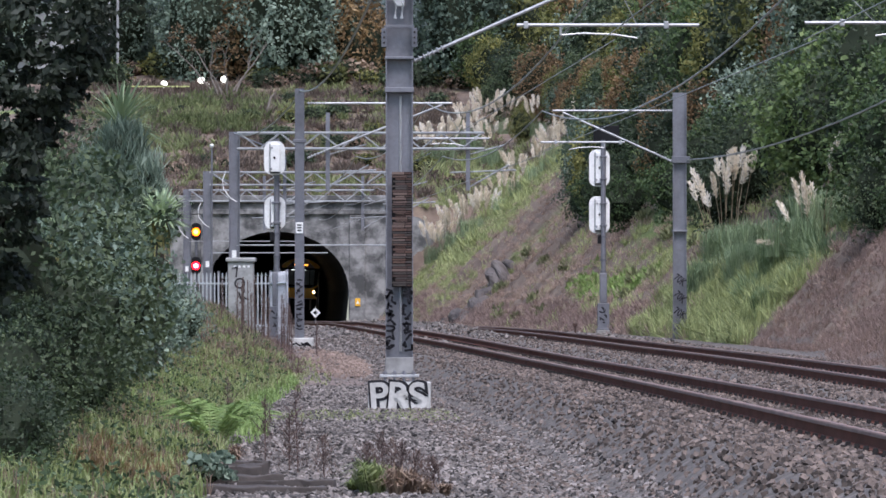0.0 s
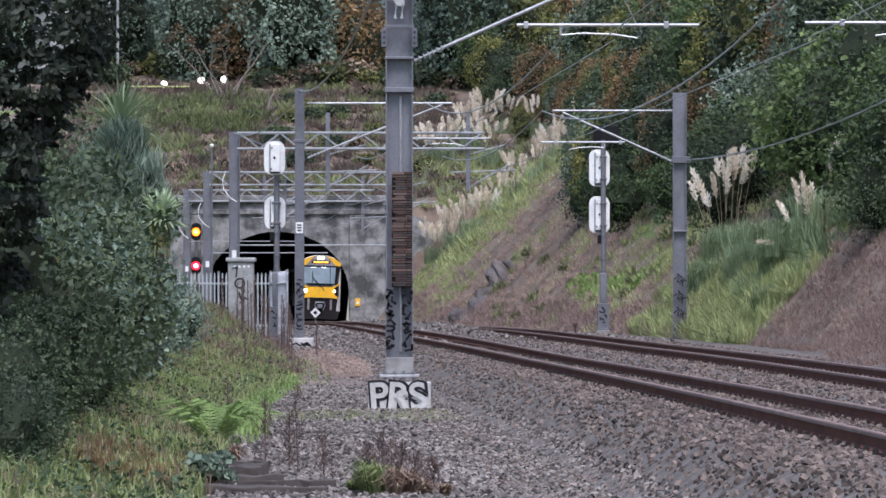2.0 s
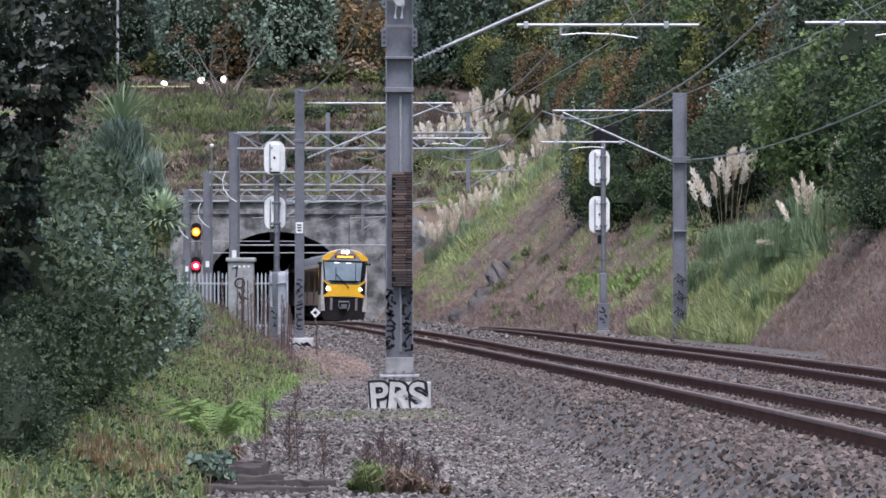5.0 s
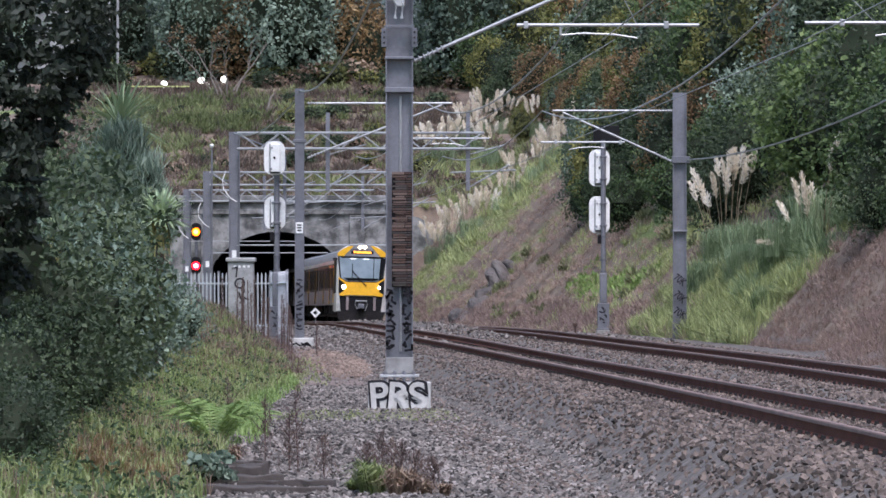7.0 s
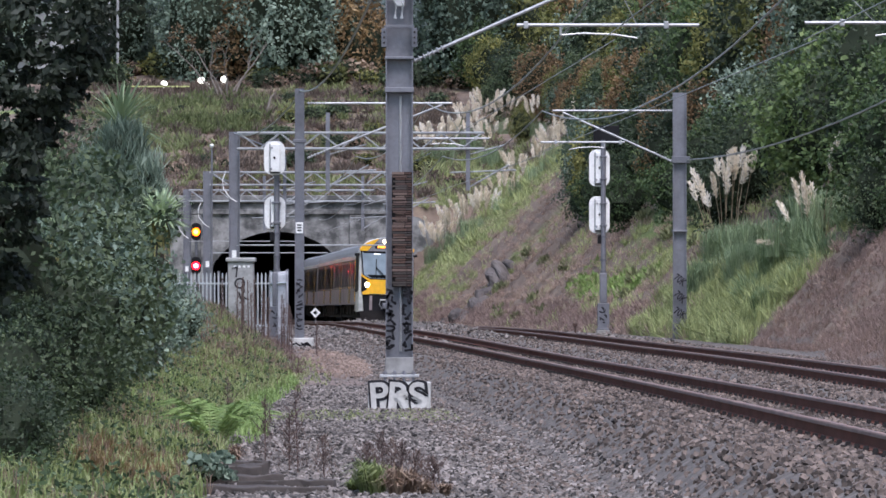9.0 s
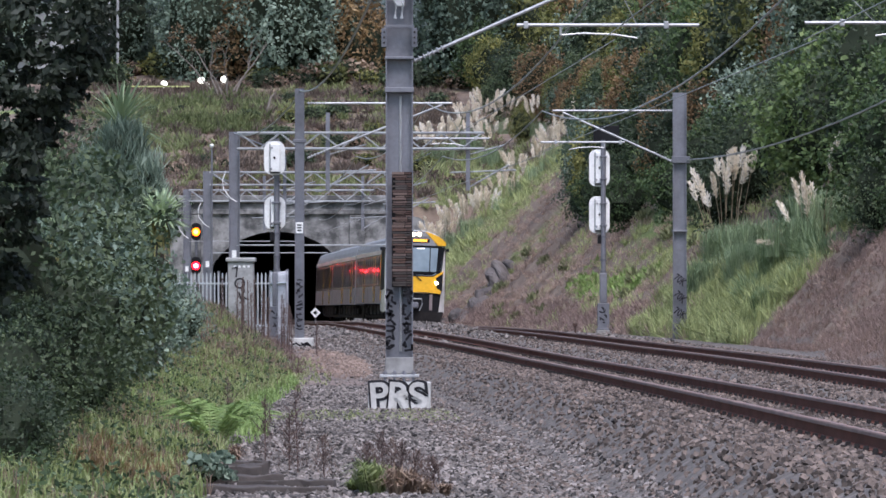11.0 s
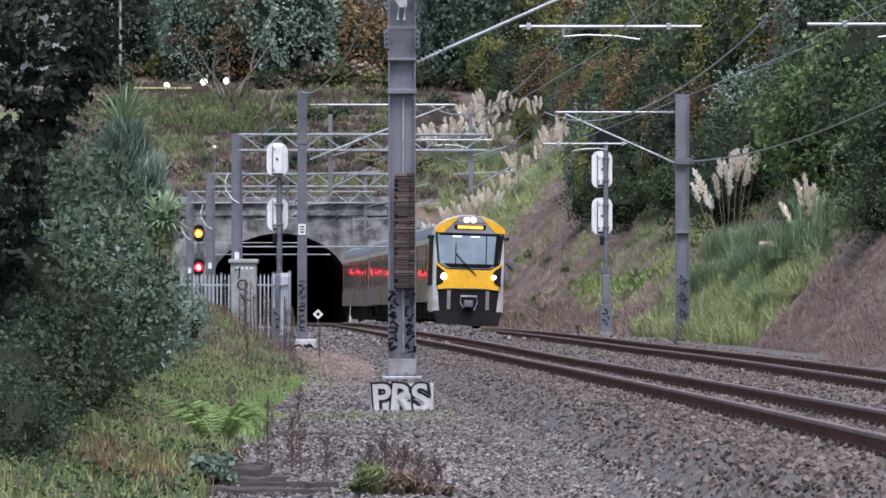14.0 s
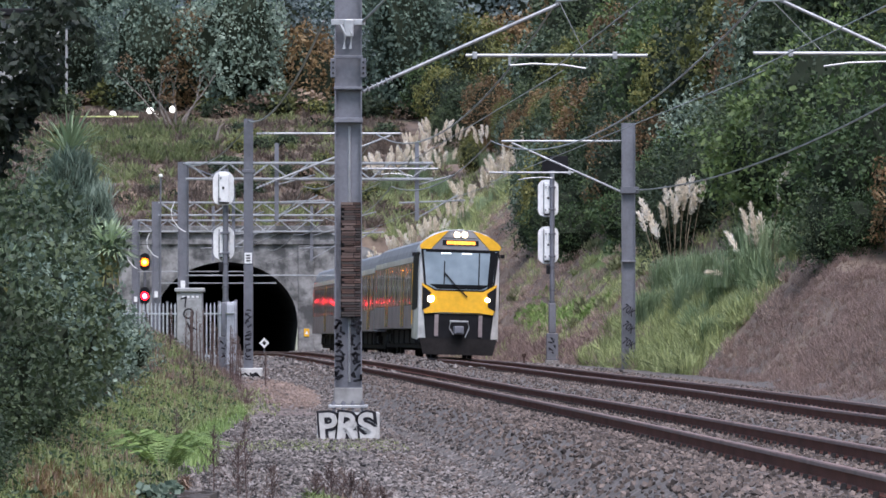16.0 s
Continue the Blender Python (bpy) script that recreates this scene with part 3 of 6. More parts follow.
def slim_masts():
    l = thing("overhead_line_mast", pose(-4.23, 146.7, 0.0), "slim grey steel overhead line mast with tagged foot", "line mast", "line masts")
    part("post", h_section(B(), 0.27, 0.40, 0.0, 7.45, False), GALV_DARK, l)
    part("plinth", box(B(), -0.42, 0.42, -0.45, 0.45, -0.9, 0.10, 0.03), PLINTH, l)
    part("notice", box(B(), -0.11, 0.11, -0.225, -0.205, 3.18, 3.50, 0.005), WHITE, l)
    bm = B()
    for k in range(3):
        box(bm, -0.06, 0.06, -0.232, -0.226, 3.24 + k * 0.08, 3.28 + k * 0.08)
    part("notice_bar", bm, SPRAY, l)
    scrawl(l, [(0.0, 1.8)], -0.206, 0.3, 11, 0.12, 0.10, 0.018)
    scrawl(l, [(-0.3, -0.08), (-0.15, -0.1), (0.0, -0.08), (0.15, -0.1), (0.3, -0.08)], -0.456, -0.2, 12, 0.3, 0.10, 0.024)
    part("band", box(B(), -0.2, 0.2, -0.22, 0.22, 5.85, 5.95, 0.01), GALV_DARK, l)
    cantilever(l, 4.2, 5.40, 7.02, 5.98, 3.35, 5.6)
    r = thing("overhead_line_mast", pose(6.98, 146.7, 0.0), "plain grey steel overhead line mast with sprayed tags", "line mast", "line masts")
    part("post", h_section(B(), 0.40, 0.27, -0.4, 7.33), GALV, r)
    part("plinth", box(B(), -0.36, 0.36, -0.4, 0.4, -0.9, -0.12, 0.03), FOOTING, r)
    part("band", box(B(), -0.22, 0.22, -0.15, 0.15, 3.22, 3.27, 0.01), GALV, r)
    part("bracket", box(B(), -0.23, 0.30, -0.17, 0.17, 5.25, 5.45, 0.01), GALV_DARK, r)
    for z, turn in ((1.80, 25), (1.30, 30), (0.82, 20), (0.34, 15)):
        lettering("graffiti_tag", "70K", 0.30, pose(0.0, -0.142, z, 90, 0, 0) @ pose(0, 0, 0, 0, 0, -turn - 12) @ Matrix.Diagonal((0.74, 1.05, 1, 1)), SPRAY, r, 0.006)
    cantilever(r, -3.45, 5.30, 6.80, 5.87, -1.62, -4.1)
    n = thing("overhead_line_mast", pose(9.9, 83.8, 0.0), "grey steel overhead line mast beside the far track", "line mast", "line masts")
    part("post", h_section(B(), 0.40, 0.27, -0.4, 8.0), GALV, n)
    cantilever(n, -3.7, 5.30, 6.95, 5.84, -0.3, -3.8)


def lattice_portal(x, y, top, foot, span, post_w, low_arm, steel):
    """A post with a lattice boom over both tracks and drop posts below it."""
    p = thing("lattice_line_portal", pose(x, y, 0), "grey steel lattice boom portal over the tracks", "line portal", "line portals")
    part("post", h_section(B(), post_w, 0.35, foot, top), GALV, p)
    part("notice", box(B(), -0.09, 0.09, -0.21, -0.19, 2.9, 3.2), WHITE, p)
    d = 0.62
    bm = B()
    for z in (top - 0.05, top - 0.05 - d):
        for yy in (-0.25, 0.25):
            tube(bm, (0.1, yy, z), (span, yy, z), 0.048, 6)
    part("boom_chord", bm, steel, p)
    n = int(span / 0.8)
    for yy in (-0.25, 0.25):
        zig = [(0.2 + k * (span - 0.3) / n, yy, top - 0.05 - d * (k % 2)) for k in range(n + 1)]
        part("boom_lacing", polytube(B(), zig, 0.036, 5), steel, p)
    part("knee_brace", tube(B(), (0.15, 0, top - 0.15), (1.6, 0, top - 0.7), 0.035, 6), GALV, p)
    for tx in (far_track(y) - SPACING - x - 1.1, far_track(y) - x + 1.0):
        bm = B()
        box(bm, tx - 0.08, tx + 0.08, -0.1, 0.1, top - 2.3, top + 0.75)
        part("drop_post", bm, GALV, p)
        bm = B()
        tube(bm, (tx, 0, top - 0.9), (tx + 1.5, 0, top - 0.5), 0.03, 6)
        tube(bm, (tx - 0.7, 0, top - 1.6), (tx + 1.9, 0, top - 1.5), 0.03, 6)
        tube(bm, (tx, 0, top - 2.2), (tx + 1.6, 0, top - 1.3), 0.03, 6)
        part("drop_arm", bm, TUBE, p)
    loop = [(-0.33, -0.2, top - 1.55), (-0.46, -0.2, top - 1.9), (-0.42, -0.2, top - 2.25), (-0.15, -0.2, top - 2.6), (0.1, -0.2, top - 2.75)]
    part("cable_loop", polytube(B(), loop, 0.025, 6), WHITE, p)
    part("cross_tube", tube(B(), (0.1, 0, low_arm), (span * 0.62, 0, low_arm), 0.03, 6), TUBE, p)


front_mast()
slim_masts()
lattice_portal(-8.18, 195.0, 7.85, -0.4, 9.8, 0.42, 3.4, TUBE)
lattice_portal(-11.55, 244.0, 7.6, -0.4, 9.5, 0.44, 3.6, TUBE)
lattice_portal(-14.3, 278.0, 7.5, -0.4, 10.5, 0.44, 4.6, TUBE)


# ---- wires ----
def wire(name, a, b, sag, r, label):
    a, b = Vector(a), Vector(b)
    pts = []
    for k in range(17):
        t = k / 16
        p = a.lerp(b, t)
        p.z -= 4 * sag * t * (1 - t)
        pts.append(p)
    ob = part(name, polytube(B(), pts, r, 5), CABLE)
    return tagged(ob, label, "wire", "overhead wires")


def wires():
    for off, ends in ((-SPACING, ((83.8, 6.72), (146.7, 7.02))), (0.0, ((83.8, 6.72), (146.7, 6.8)))):
        spans = [(20.0, 6.95), ends[0], ends[1], (195.0, 6.9), (244.0, 6.8), (278.0, 6.7), (312.0, 6.4)]
        for (ya, za), (yb, zb) in zip(spans, spans[1:]):
            xa, xb = far_track(ya) + off, far_track(yb) + off
            sag = 1.1 * ((yb - ya) / 63) ** 2
            wire("catenary_wire", (xa, ya, za), (xb, yb, zb), sag, 0.019, "thin grey stranded catenary wire")
            wire("contact_wire", (xa + 0.1, ya, 5.55), (xb - 0.1, yb, 5.55), 0.02, 0.010, "thin copper-grey contact wire")
    wire("earth_wire", (-1.15, 83.8, 6.38), (-4.23, 146.7, 7.4), 0.55, 0.022, "grey feeder wire strung from mast to mast")
    wire("earth_wire", (-4.23, 146.7, 7.3), (-8.18, 195.0, 7.8), 0.5, 0.022, "grey feeder wire strung from mast to mast")
    wire("earth_wire", (-0.5, 83.8, 6.36), (3.4, 40.0, 8.0), 0.2, 0.022, "grey feeder wire strung from mast to mast")
    wire("earth_wire", (7.2, 146.7, 5.35), (10.1, 83.8, 6.0), 0.55, 0.022, "grey feeder wire strung from mast to mast")


wires()


# ---- signals ----
def rounded(w, h, r, n=5):
    pts = []
    for cx, cz, a0 in ((w / 2 - r, h / 2 - r, 0), (-w / 2 + r, h / 2 - r, 90), (-w / 2 + r, -h / 2 + r, 180), (w / 2 - r, -h / 2 + r, 270)):
        for k in range(n + 1):
            a = radians(a0 + 90 * k / n)
            pts.append((cx + r * math.cos(a), cz + r * math.sin(a)))
    return pts


def signal_from_behind(x, y, foot, top, heads, w, h, label, fore=0.0, shift=-0.05):
    """Heads turned away from the viewer; fore sets the upper one before the pole, shift sets them to one side."""
    s = thing("railway_signal", pose(x, y, 0), label, "railway signal", "signals")
    r = 0.085
    part("pole", tube(B(), (0, 0, foot), (0, 0, top), r, 12), GALV, s)
    part("foot", box(B(), -0.24, 0.24, -0.22, 0.22, foot - 0.35, foot + 0.06, 0.03), FOOTING, s)
    sleeve = part("base_box", box(B(), -0.20, 0.20, -0.17, 0.17, foot + 0.06, foot + 0.98, 0.02), GALV, s, "grey steel base box with a sprayed tag")
    part("base_plate", box(B(), -0.23, 0.25, -0.2, 0.2, foot + 0.06, foot + 0.11, 0.01), GALV_DARK, sleeve)
    scrawl(sleeve, [(-0.06, foot + 0.82), (0.07, foot + 0.72)], -0.176, foot + 0.3, int(abs(x) * 10), 0.2, 0.09, 0.016)
    part("lower_sleeve", box(B(), -0.125, 0.125, -0.12, 0.12, foot + 0.98, foot + 2.0, 0.03), GALV, s)
    for z in (foot + 2.05, foot + 2.45, heads[-1] - h * 0.5 - 0.12):
        part("pole_strap", tube(B(), (0, 0, z - 0.03), (0, 0, z + 0.03), r * 1.25, 12), GALV_DARK, s)
    part("cable_box", box(B(), -0.2, -0.08, -0.12, 0.02, heads[-1] - h * 0.5 - 0.36, heads[-1] - h * 0.5 - 0.06, 0.015), BLACK, s)
    for k, z in enumerate(heads):
        f = fore if k == 0 else 0.0
        o = [(px + shift, pz + z) for px, pz in rounded(w, h, 0.25, 7)]
        head = part("signal_head", slab(B(), o, 0.12 - f, 0.2 - f), WHITE, s, "white rounded signal head seen from behind")
        part("case", box(B(), shift - w * 0.20, shift + w * 0.28, 0.04 - f, 0.12 - f, z - h * 0.42, z + h * 0.42, 0.03), WHITE, head)
        part("case_edge", box(B(), shift - w * 0.235, shift - w * 0.205, 0.05 - f, 0.12 - f, z - h * 0.42, z + h * 0.42), GALV_DARK, head)
        part("bottom_tray", box(B(), shift - w * 0.2, shift + w * 0.28, 0.03 - f, 0.13 - f, z - h * 0.455, z - h * 0.42), BLACK, head)
        part("latch", box(B(), shift - 0.03, shift + 0.03, 0.015 - f, 0.05 - f, z - 0.03, z + 0.04), BLACK, head)
        for dx, dz in ((-0.10, 0.30), (-0.12, -0.32)):
            part("hinge", box(B(), shift + dx, shift + dx + 0.05, 0.02 - f, 0.045 - f, z + dz * h - 0.03, z + dz * h + 0.03, 0.005), GALV, head)
        part("lens", tube(B(), (shift, 0.2 - f, z), (shift, 0.235 - f, z), 0.10, 16), GLASS_DARK, head, "dark signal lens facing the tunnel")
        for dz in (-h * 0.3, h * 0.3):
            part("clamp", box(B(), -0.12, 0.12, -0.1, 0.1, z + dz - 0.03, z + dz + 0.03, 0.01), GALV_DARK, head)
    return s


def facing_signal():
    s = thing("railway_signal", pose(-14.9, 300.0, 0), "tall signal post showing amber above red lights", "railway signal", "signals")
    part("pole", tube(B(), (0, 0.15, -0.3), (0, 0.15, 5.9), 0.09, 10), GALV_DARK, s)
    for z, mat in ((5.46, AMBER), (3.42, RED)):
        head = part("signal_head", slab(B(), [(px, pz + z) for px, pz in rounded(0.62, 1.05, 0.3)], -0.05, 0.05), BLACK, s, "black signal head with lit lens")
        part("lens", tube(B(), (0, -0.10, z - 0.02), (0, -0.05, z - 0.02), 0.25, 18), mat, head)
        part("lamp", tube(B(), (0, -0.12, z - 0.02), (0, -0.10, z - 0.02), 0.14, 16), AMBER_HOT if mat is AMBER else RED_HOT, head)
        bm = B()
        for k in range(9):
            a0, a1 = radians(20 * k), radians(20 * (k + 1))
            v = [bm.verts.new((0.27 * math.cos(a), yy, z + 0.27 * math.sin(a))) for a, yy in ((a0, -0.05), (a1, -0.05), (a1, -0.4), (a0, -0.4))]
            bm.faces.new(v)
        hood = part("hood", bm, BLACK, head)
        hood.modifiers.new("thick", "SOLIDIFY").thickness = 0.012


signal_from_behind(-4.93, 147.5, 0.05, 6.0, (5.42, 3.80), 0.62, 1.0, "grey signal post with two white heads turned away", 0.34, -0.06)
far_signal = signal_from_behind(5.48, 170.0, 0.15, 6.7, (5.75, 4.15), 0.70, 1.27, "grey signal post with two white heads beside the bank", 0.0, -0.13)
part("route_indicator", box(B(), -0.33, 0.55, 0.1, 0.5, 6.62, 7.2, 0.02), BLACK, far_signal, "dark box of a route indicator")
facing_signal()


# ---- cabinet and palisade fence ----
def cabinet():
    c = thing("equipment_cabinet", pose(-5.68, 140.0, 0), "grey metal trackside cabinet with a sprayed tag", "cabinet")
    body = part("body", box(B(), -0.36, 0.36, -0.35, 0.35, 0.3, 2.28, 0.02), CABINET, c)
    part("roof", box(B(), -0.42, 0.42, -0.42, 0.42, 2.28, 2.40, 0.03), CABINET, c)
    for x in (-0.2, -0.07, 0.06, 0.19):
        part("vent", box(B(), x, x + 0.07, -0.358, -0.35, 2.12, 2.18), WHITE, body)
    part("door", box(B(), -0.33, 0.33, -0.372, -0.35, 0.4, 2.08, 0.01), CABINET, c)
    part("plinth", box(B(), -0.38, 0.38, -0.37, 0.37, -1.2, 0.3, 0.02), CABINET, c)
    for ch, x, z in (("7", -0.12, 1.98), ("O", -0.02, 1.66), ("K", 0.08, 1.30)):
        lettering("graffiti_letter", ch, 0.42, pose(x, -0.377, z, 90, -18, 0), SPRAY, c, 0.0)


def palisade(x0, x1, y0, y1, n, z0, z1):
    f = thing("palisade_fence", pose(0, 0, 0), "light grey galvanised steel palisade fence", "fence")
    proto = None
    d = Vector((x1 - x0, y1 - y0, 0))
    turn = math.degrees(math.atan2(d.y, d.x))
    for k in range(n + 1):
        p = Vector((x0, y0, z0)) + d * (k / n)
        if proto is None:
            bm = B()
            slab(bm, [(-0.024, 0), (0.024, 0), (0.024, z1 - z0 - 0.1), (0, z1 - z0), (-0.024, z1 - z0 - 0.1)], -0.012, 0.012)
            proto = part("pale", bm, FENCE, f)
            ob = proto
        else:
            ob = new("pale", proto.data)
            ob.parent = f
        ob.matrix_basis = pose(p.x, p.y, p.z, 0, 0, turn)
    for z in (z0 + 0.3, z1 - 0.35):
        part("rail", tube(B(), (x0, y0 + 0.04, z), (x1, y1 + 0.04, z), 0.03, 6), FENCE, f)
    for t in (0.0, 0.5, 1.0):
        p = Vector((x0, y0 + 0.06, 0)) + d * t
        part("post", box(B(), p.x - 0.04, p.x + 0.04, p.y, p.y + 0.08, z0 - 0.4, z1 + 0.05), GALV, f)


cabinet()
palisade(-9.4, -5.0, 161.0, 158.0, 34, 0.1, 2.1)
palisade(-5.2, -4.5, 150.0, 143.5, 16, -0.1, 2.05)


# ---- the train: three cars ----
CAR = 24.0
HALF = 1.37


def body_ring(w, top, low=0.95):
    """Half-section of a car from the skirt up over the roof, in x and z."""
    pts = [(-w, low), (-w * 1.0, 1.6), (-w * 1.0, 2.6), (-w * 0.985, 3.25), (-w * 0.93, 3.52)]
    for k in range(1, 8):
        a = math.pi * k / 8
        pts.append((-w * 0.93 * math.cos(a), 3.52 + (top - 3.52) * math.sin(a) ** 0.8))
    return pts + [(-x, z) for x, z in pts[:5][::-1]]


def loft(bm, rings):
    rows = [[bm.verts.new(p) for p in r] for r in rings]
    for a, b in zip(rows, rows[1:]):
        for i in range(len(a) - 1):
            bm.faces.new((a[i], a[i + 1], b[i + 1], b[i]))
    bm.faces.new(rows[0])
    bm.faces.new(rows[-1][::-1])
    return bm


def bogie(car, y):
    b = part("bogie", box(B(), -0.95, 0.95, y - 1.5, y + 1.5, 0.42, 0.72, 0.05), UNDER, car)
    for dy in (-1.1, 1.1):
        bm = B()
        for x in (-0.6, 0.6):
            tube(bm, (x - 0.065, y + dy, 0.42), (x + 0.065, y + dy, 0.42), 0.42, 20)
        tube(bm, (-0.7, y + dy, 0.42), (0.7, y + dy, 0.42), 0.08, 8)
        part("wheelset", bm, UNDER, b)
    for x in (-0.98, 0.98):
        bm = box(B(), x - 0.08, x + 0.08, y - 1.55, y + 1.55, 0.5, 0.8, 0.05)
        for dy in (-0.45, 0.45):
            tube(bm, (x, y + dy, 0.45), (x, y + dy, 0.95), 0.12, 8)
        part("side_frame", bm, UNDER, b)


def car_sides(car, y0, y1, skip):
    """Panels, window band, doors and the pale cant-rail stripe on both sides."""
    for s in (-1, 1):
        def plate(name, ya, yb, za, zb, out, mat, label="", par=car):
            x0 = s * (HALF + 0.004)
            x1 = s * (HALF + out)
            return part(name, box(B(), min(x0, x1), max(x0, x1), ya, yb, za, zb, 0.004), mat, par, label)
        plate("lower_panel", y0, y1, 0.96, 1.72, 0.010, TRAIN_LOW)
        plate("side_panel", y0, y1, 1.73, 3.10, 0.008, TRAIN_SIDE)
        plate("cant_stripe", y0, y1, 3.12, 3.30, 0.012, SILVER, "pale stripe below the roof")
        y = y0 + 0.8
        k = 0
        while y + 1.7 < y1:
            if k in skip:
                d = plate("door", y, y + 1.45, 1.02, 3.08, 0.022, TRAIN_SIDE, "sliding double door with yellow edges")
                for yy in (y + 0.02, y + 1.39):
                    plate("door_edge", yy, yy + 0.05, 1.02, 3.08, 0.026, YELLOW, "", d)
                for yy in (y + 0.18, y + 0.80):
                    plate("door_window", yy, yy + 0.48, 1.85, 2.95, 0.030, GLASS_DARK, "", d)
            else:
                plate("window", y, y + 1.5, 1.85, 2.95, 0.018, GLASS_DARK)
            plate("mullion", y + 1.57, y + 1.69, 1.74, 3.08, 0.020, TRAIN_LOW)
            y += 1.78
            k += 1


def car_body(car, y0, y1, ends=((1, 4.02), (1, 4.02))):
    bm = B()
    loft(bm, [[(x, y0, z) for x, z in body_ring(HALF, 4.02)], [(x, y1, z) for x, z in body_ring(HALF, 4.02)]])
    part("body_shell", bm, TRAIN_ROOF, car)
    bm = B()
    for k in range(5):
        ya = y0 + 4.6 + k * 3.0
        box(bm, -1.0, 1.0, ya, ya + 2.3, 0.45, 0.93, 0.04)
    part("underfloor_box", bm, UNDER, car)
    part("underframe", box(B(), -0.9, 0.9, y0 + 0.2, y1 - 0.2, 0.3, 0.94, 0.05), UNDER, car)


def gangway(car, y):
    bm = B()
    for k in range(4):
        box(bm, -1.1, 1.1, y + 0.02 + k * 0.12, y + 0.1 + k * 0.12, 0.95, 3.75, 0.02)
    part("gangway", bm, UNDER, car, "black ribbed gangway bellows")


def cab_front(car):
    """The driver's end, at y = -12 and facing -y."""
    F = -12.0
    shell = []
    for y, w, top, low in ((F + 2.05, 1.005, 4.02, 0.66), (F + 1.1, 0.985, 4.15, 0.62), (F + 0.5, 0.966, 4.2, 0.6), (F + 0.18, 0.952, 4.18, 0.6), (F + 0.06, 0.935, 4.14, 0.64)):
        shell.append([(x * w, y, z) for x, z in body_ring(HALF, top, low)])
    cab = part("cab_shell", loft(B(), shell), SILVER, car, "silver cab shell with rounded corners")
    cab.data.shade_smooth()

    def face(name, outline, depth, mat, label=""):
        return part(name, slab(B(), [(x * 1.045, z) for x, z in outline], F - depth, F + 0.12), mat, cab, label)
    face("lower_panel", [(-1.05, 2.36), (-0.74, 2.18), (0.74, 2.18), (1.05, 2.36), (1.16, 2.43), (1.13, 1.6), (1.05, 1.44), (0.6, 1.50), (-0.6, 1.50), (-1.05, 1.44), (-1.13, 1.6), (-1.16, 2.43)], 0.05, YELLOW, "yellow nose panel")
    face("screen_frame", [(-1.21, 3.53), (1.21, 3.53), (1.09, 2.36), (0.76, 2.17), (-0.76, 2.17), (-1.09, 2.36)], 0.024, BLACK, "black windscreen surround")
    face("windscreen", [(-1.14, 3.49), (1.14, 3.49), (1.03, 2.39), (0.73, 2.23), (-0.73, 2.23), (-1.03, 2.39)], 0.03, SCREEN, "large windscreen in the grey-blue of reflected sky")
    face("screen_edge", [(0.93, 3.46), (1.14, 3.46), (1.02, 2.38), (0.86, 2.31)], 0.036, GLASS_DARK)
    def arc(x):
        return 3.60 + 0.57 * max(0.0, 1 - (x / 1.27) ** 2) ** 0.72

    face("roof_cap", [(-0.90, 3.53), (0.90, 3.53), (0.36, arc(0.36)), (0.18, arc(0.18)), (-0.18, arc(0.18)), (-0.36, arc(0.36))], 0.03, TRAIN_ROOF, "grey cap round the destination sign")
    part("cap_seam", box(B(), -0.70, 0.70, F - 0.036, F - 0.028, 3.885, 3.905), BLACK, cab)
    for g in (-1, 1):
        face("shoulder_panel", [(g * x, z) for x, z in ((0.92, 3.53), (1.235, 3.53), (1.255, 3.63))] + [(g * x, arc(x)) for x in (1.22, 1.14, 1.0, 0.84, 0.66, 0.5, 0.37)], 0.045, YELLOW, "yellow roof shoulder")
        face("pod_rim", [(g * 0.80, 2.17), (g * 1.17, 2.43), (g * 1.16, 2.36), (g * 0.86, 2.13)], 0.062, YELLOW, "yellow rim over the headlight")
        pod = face("headlight_housing", [(g * 0.86, 2.12), (g * 1.15, 2.34), (g * 1.13, 1.55), (g * 0.9, 1.68)], 0.056, BLACK)
        part("headlight", tube(B(), (g * 0.92, F - 0.085, 1.92), (g * 0.92, F - 0.05, 1.92), 0.11 if g < 0 else 0.075, 18), LAMP, pod, "lit headlight")
        part("marker_light", tube(B(), (g * 0.125, F - 0.06, 4.01), (g * 0.125, F - 0.02, 4.01), 0.085, 16), LAMP, cab, "lit roof headlight")
        face("step_panel", [(g * 0.62, 1.42), (g * 0.74, 1.42), (g * 0.74, 0.72), (g * 0.62, 0.72)], 0.03, TRAIN_LOW)
        rim = ((F + 0.36, 0.965, 1.62), (F + 1.1, 0.988, 1.56), (F + 1.96, 1.006, 1.56), (F + 1.96, 0.995, 3.36), (F + 1.1, 0.975, 3.44), (F + 0.50, 0.955, 3.42))
        bm = B()
        outer = [bm.verts.new((g * (HALF * w + 0.022), y, z)) for y, w, z in rim]
        inner = [bm.verts.new((g * (HALF * w - 0.06), y, z)) for y, w, z in rim]
        for lo, hi in ((0, 1), (1, 2), (2, 3), (3, 4), (4, 5), (5, 0)):
            bm.faces.new((outer[lo], outer[hi], inner[hi], inner[lo]))
        bm.faces.new((outer[0], outer[1], outer[4], outer[5]))
        bm.faces.new((outer[1], outer[2], outer[3], outer[4]))
        bmesh.ops.recalc_face_normals(bm, faces=bm.faces)
        part("cab_side_window", bm, BLACK, cab, "black wraparound cab side window")
        part("cab_door_edge", box(B(), min(g * HALF, g * (HALF + 0.03)), max(g * HALF, g * (HALF + 0.03)), F + 1.96, F + 2.06, 1.10, 3.10, 0.005), YELLOW, cab)
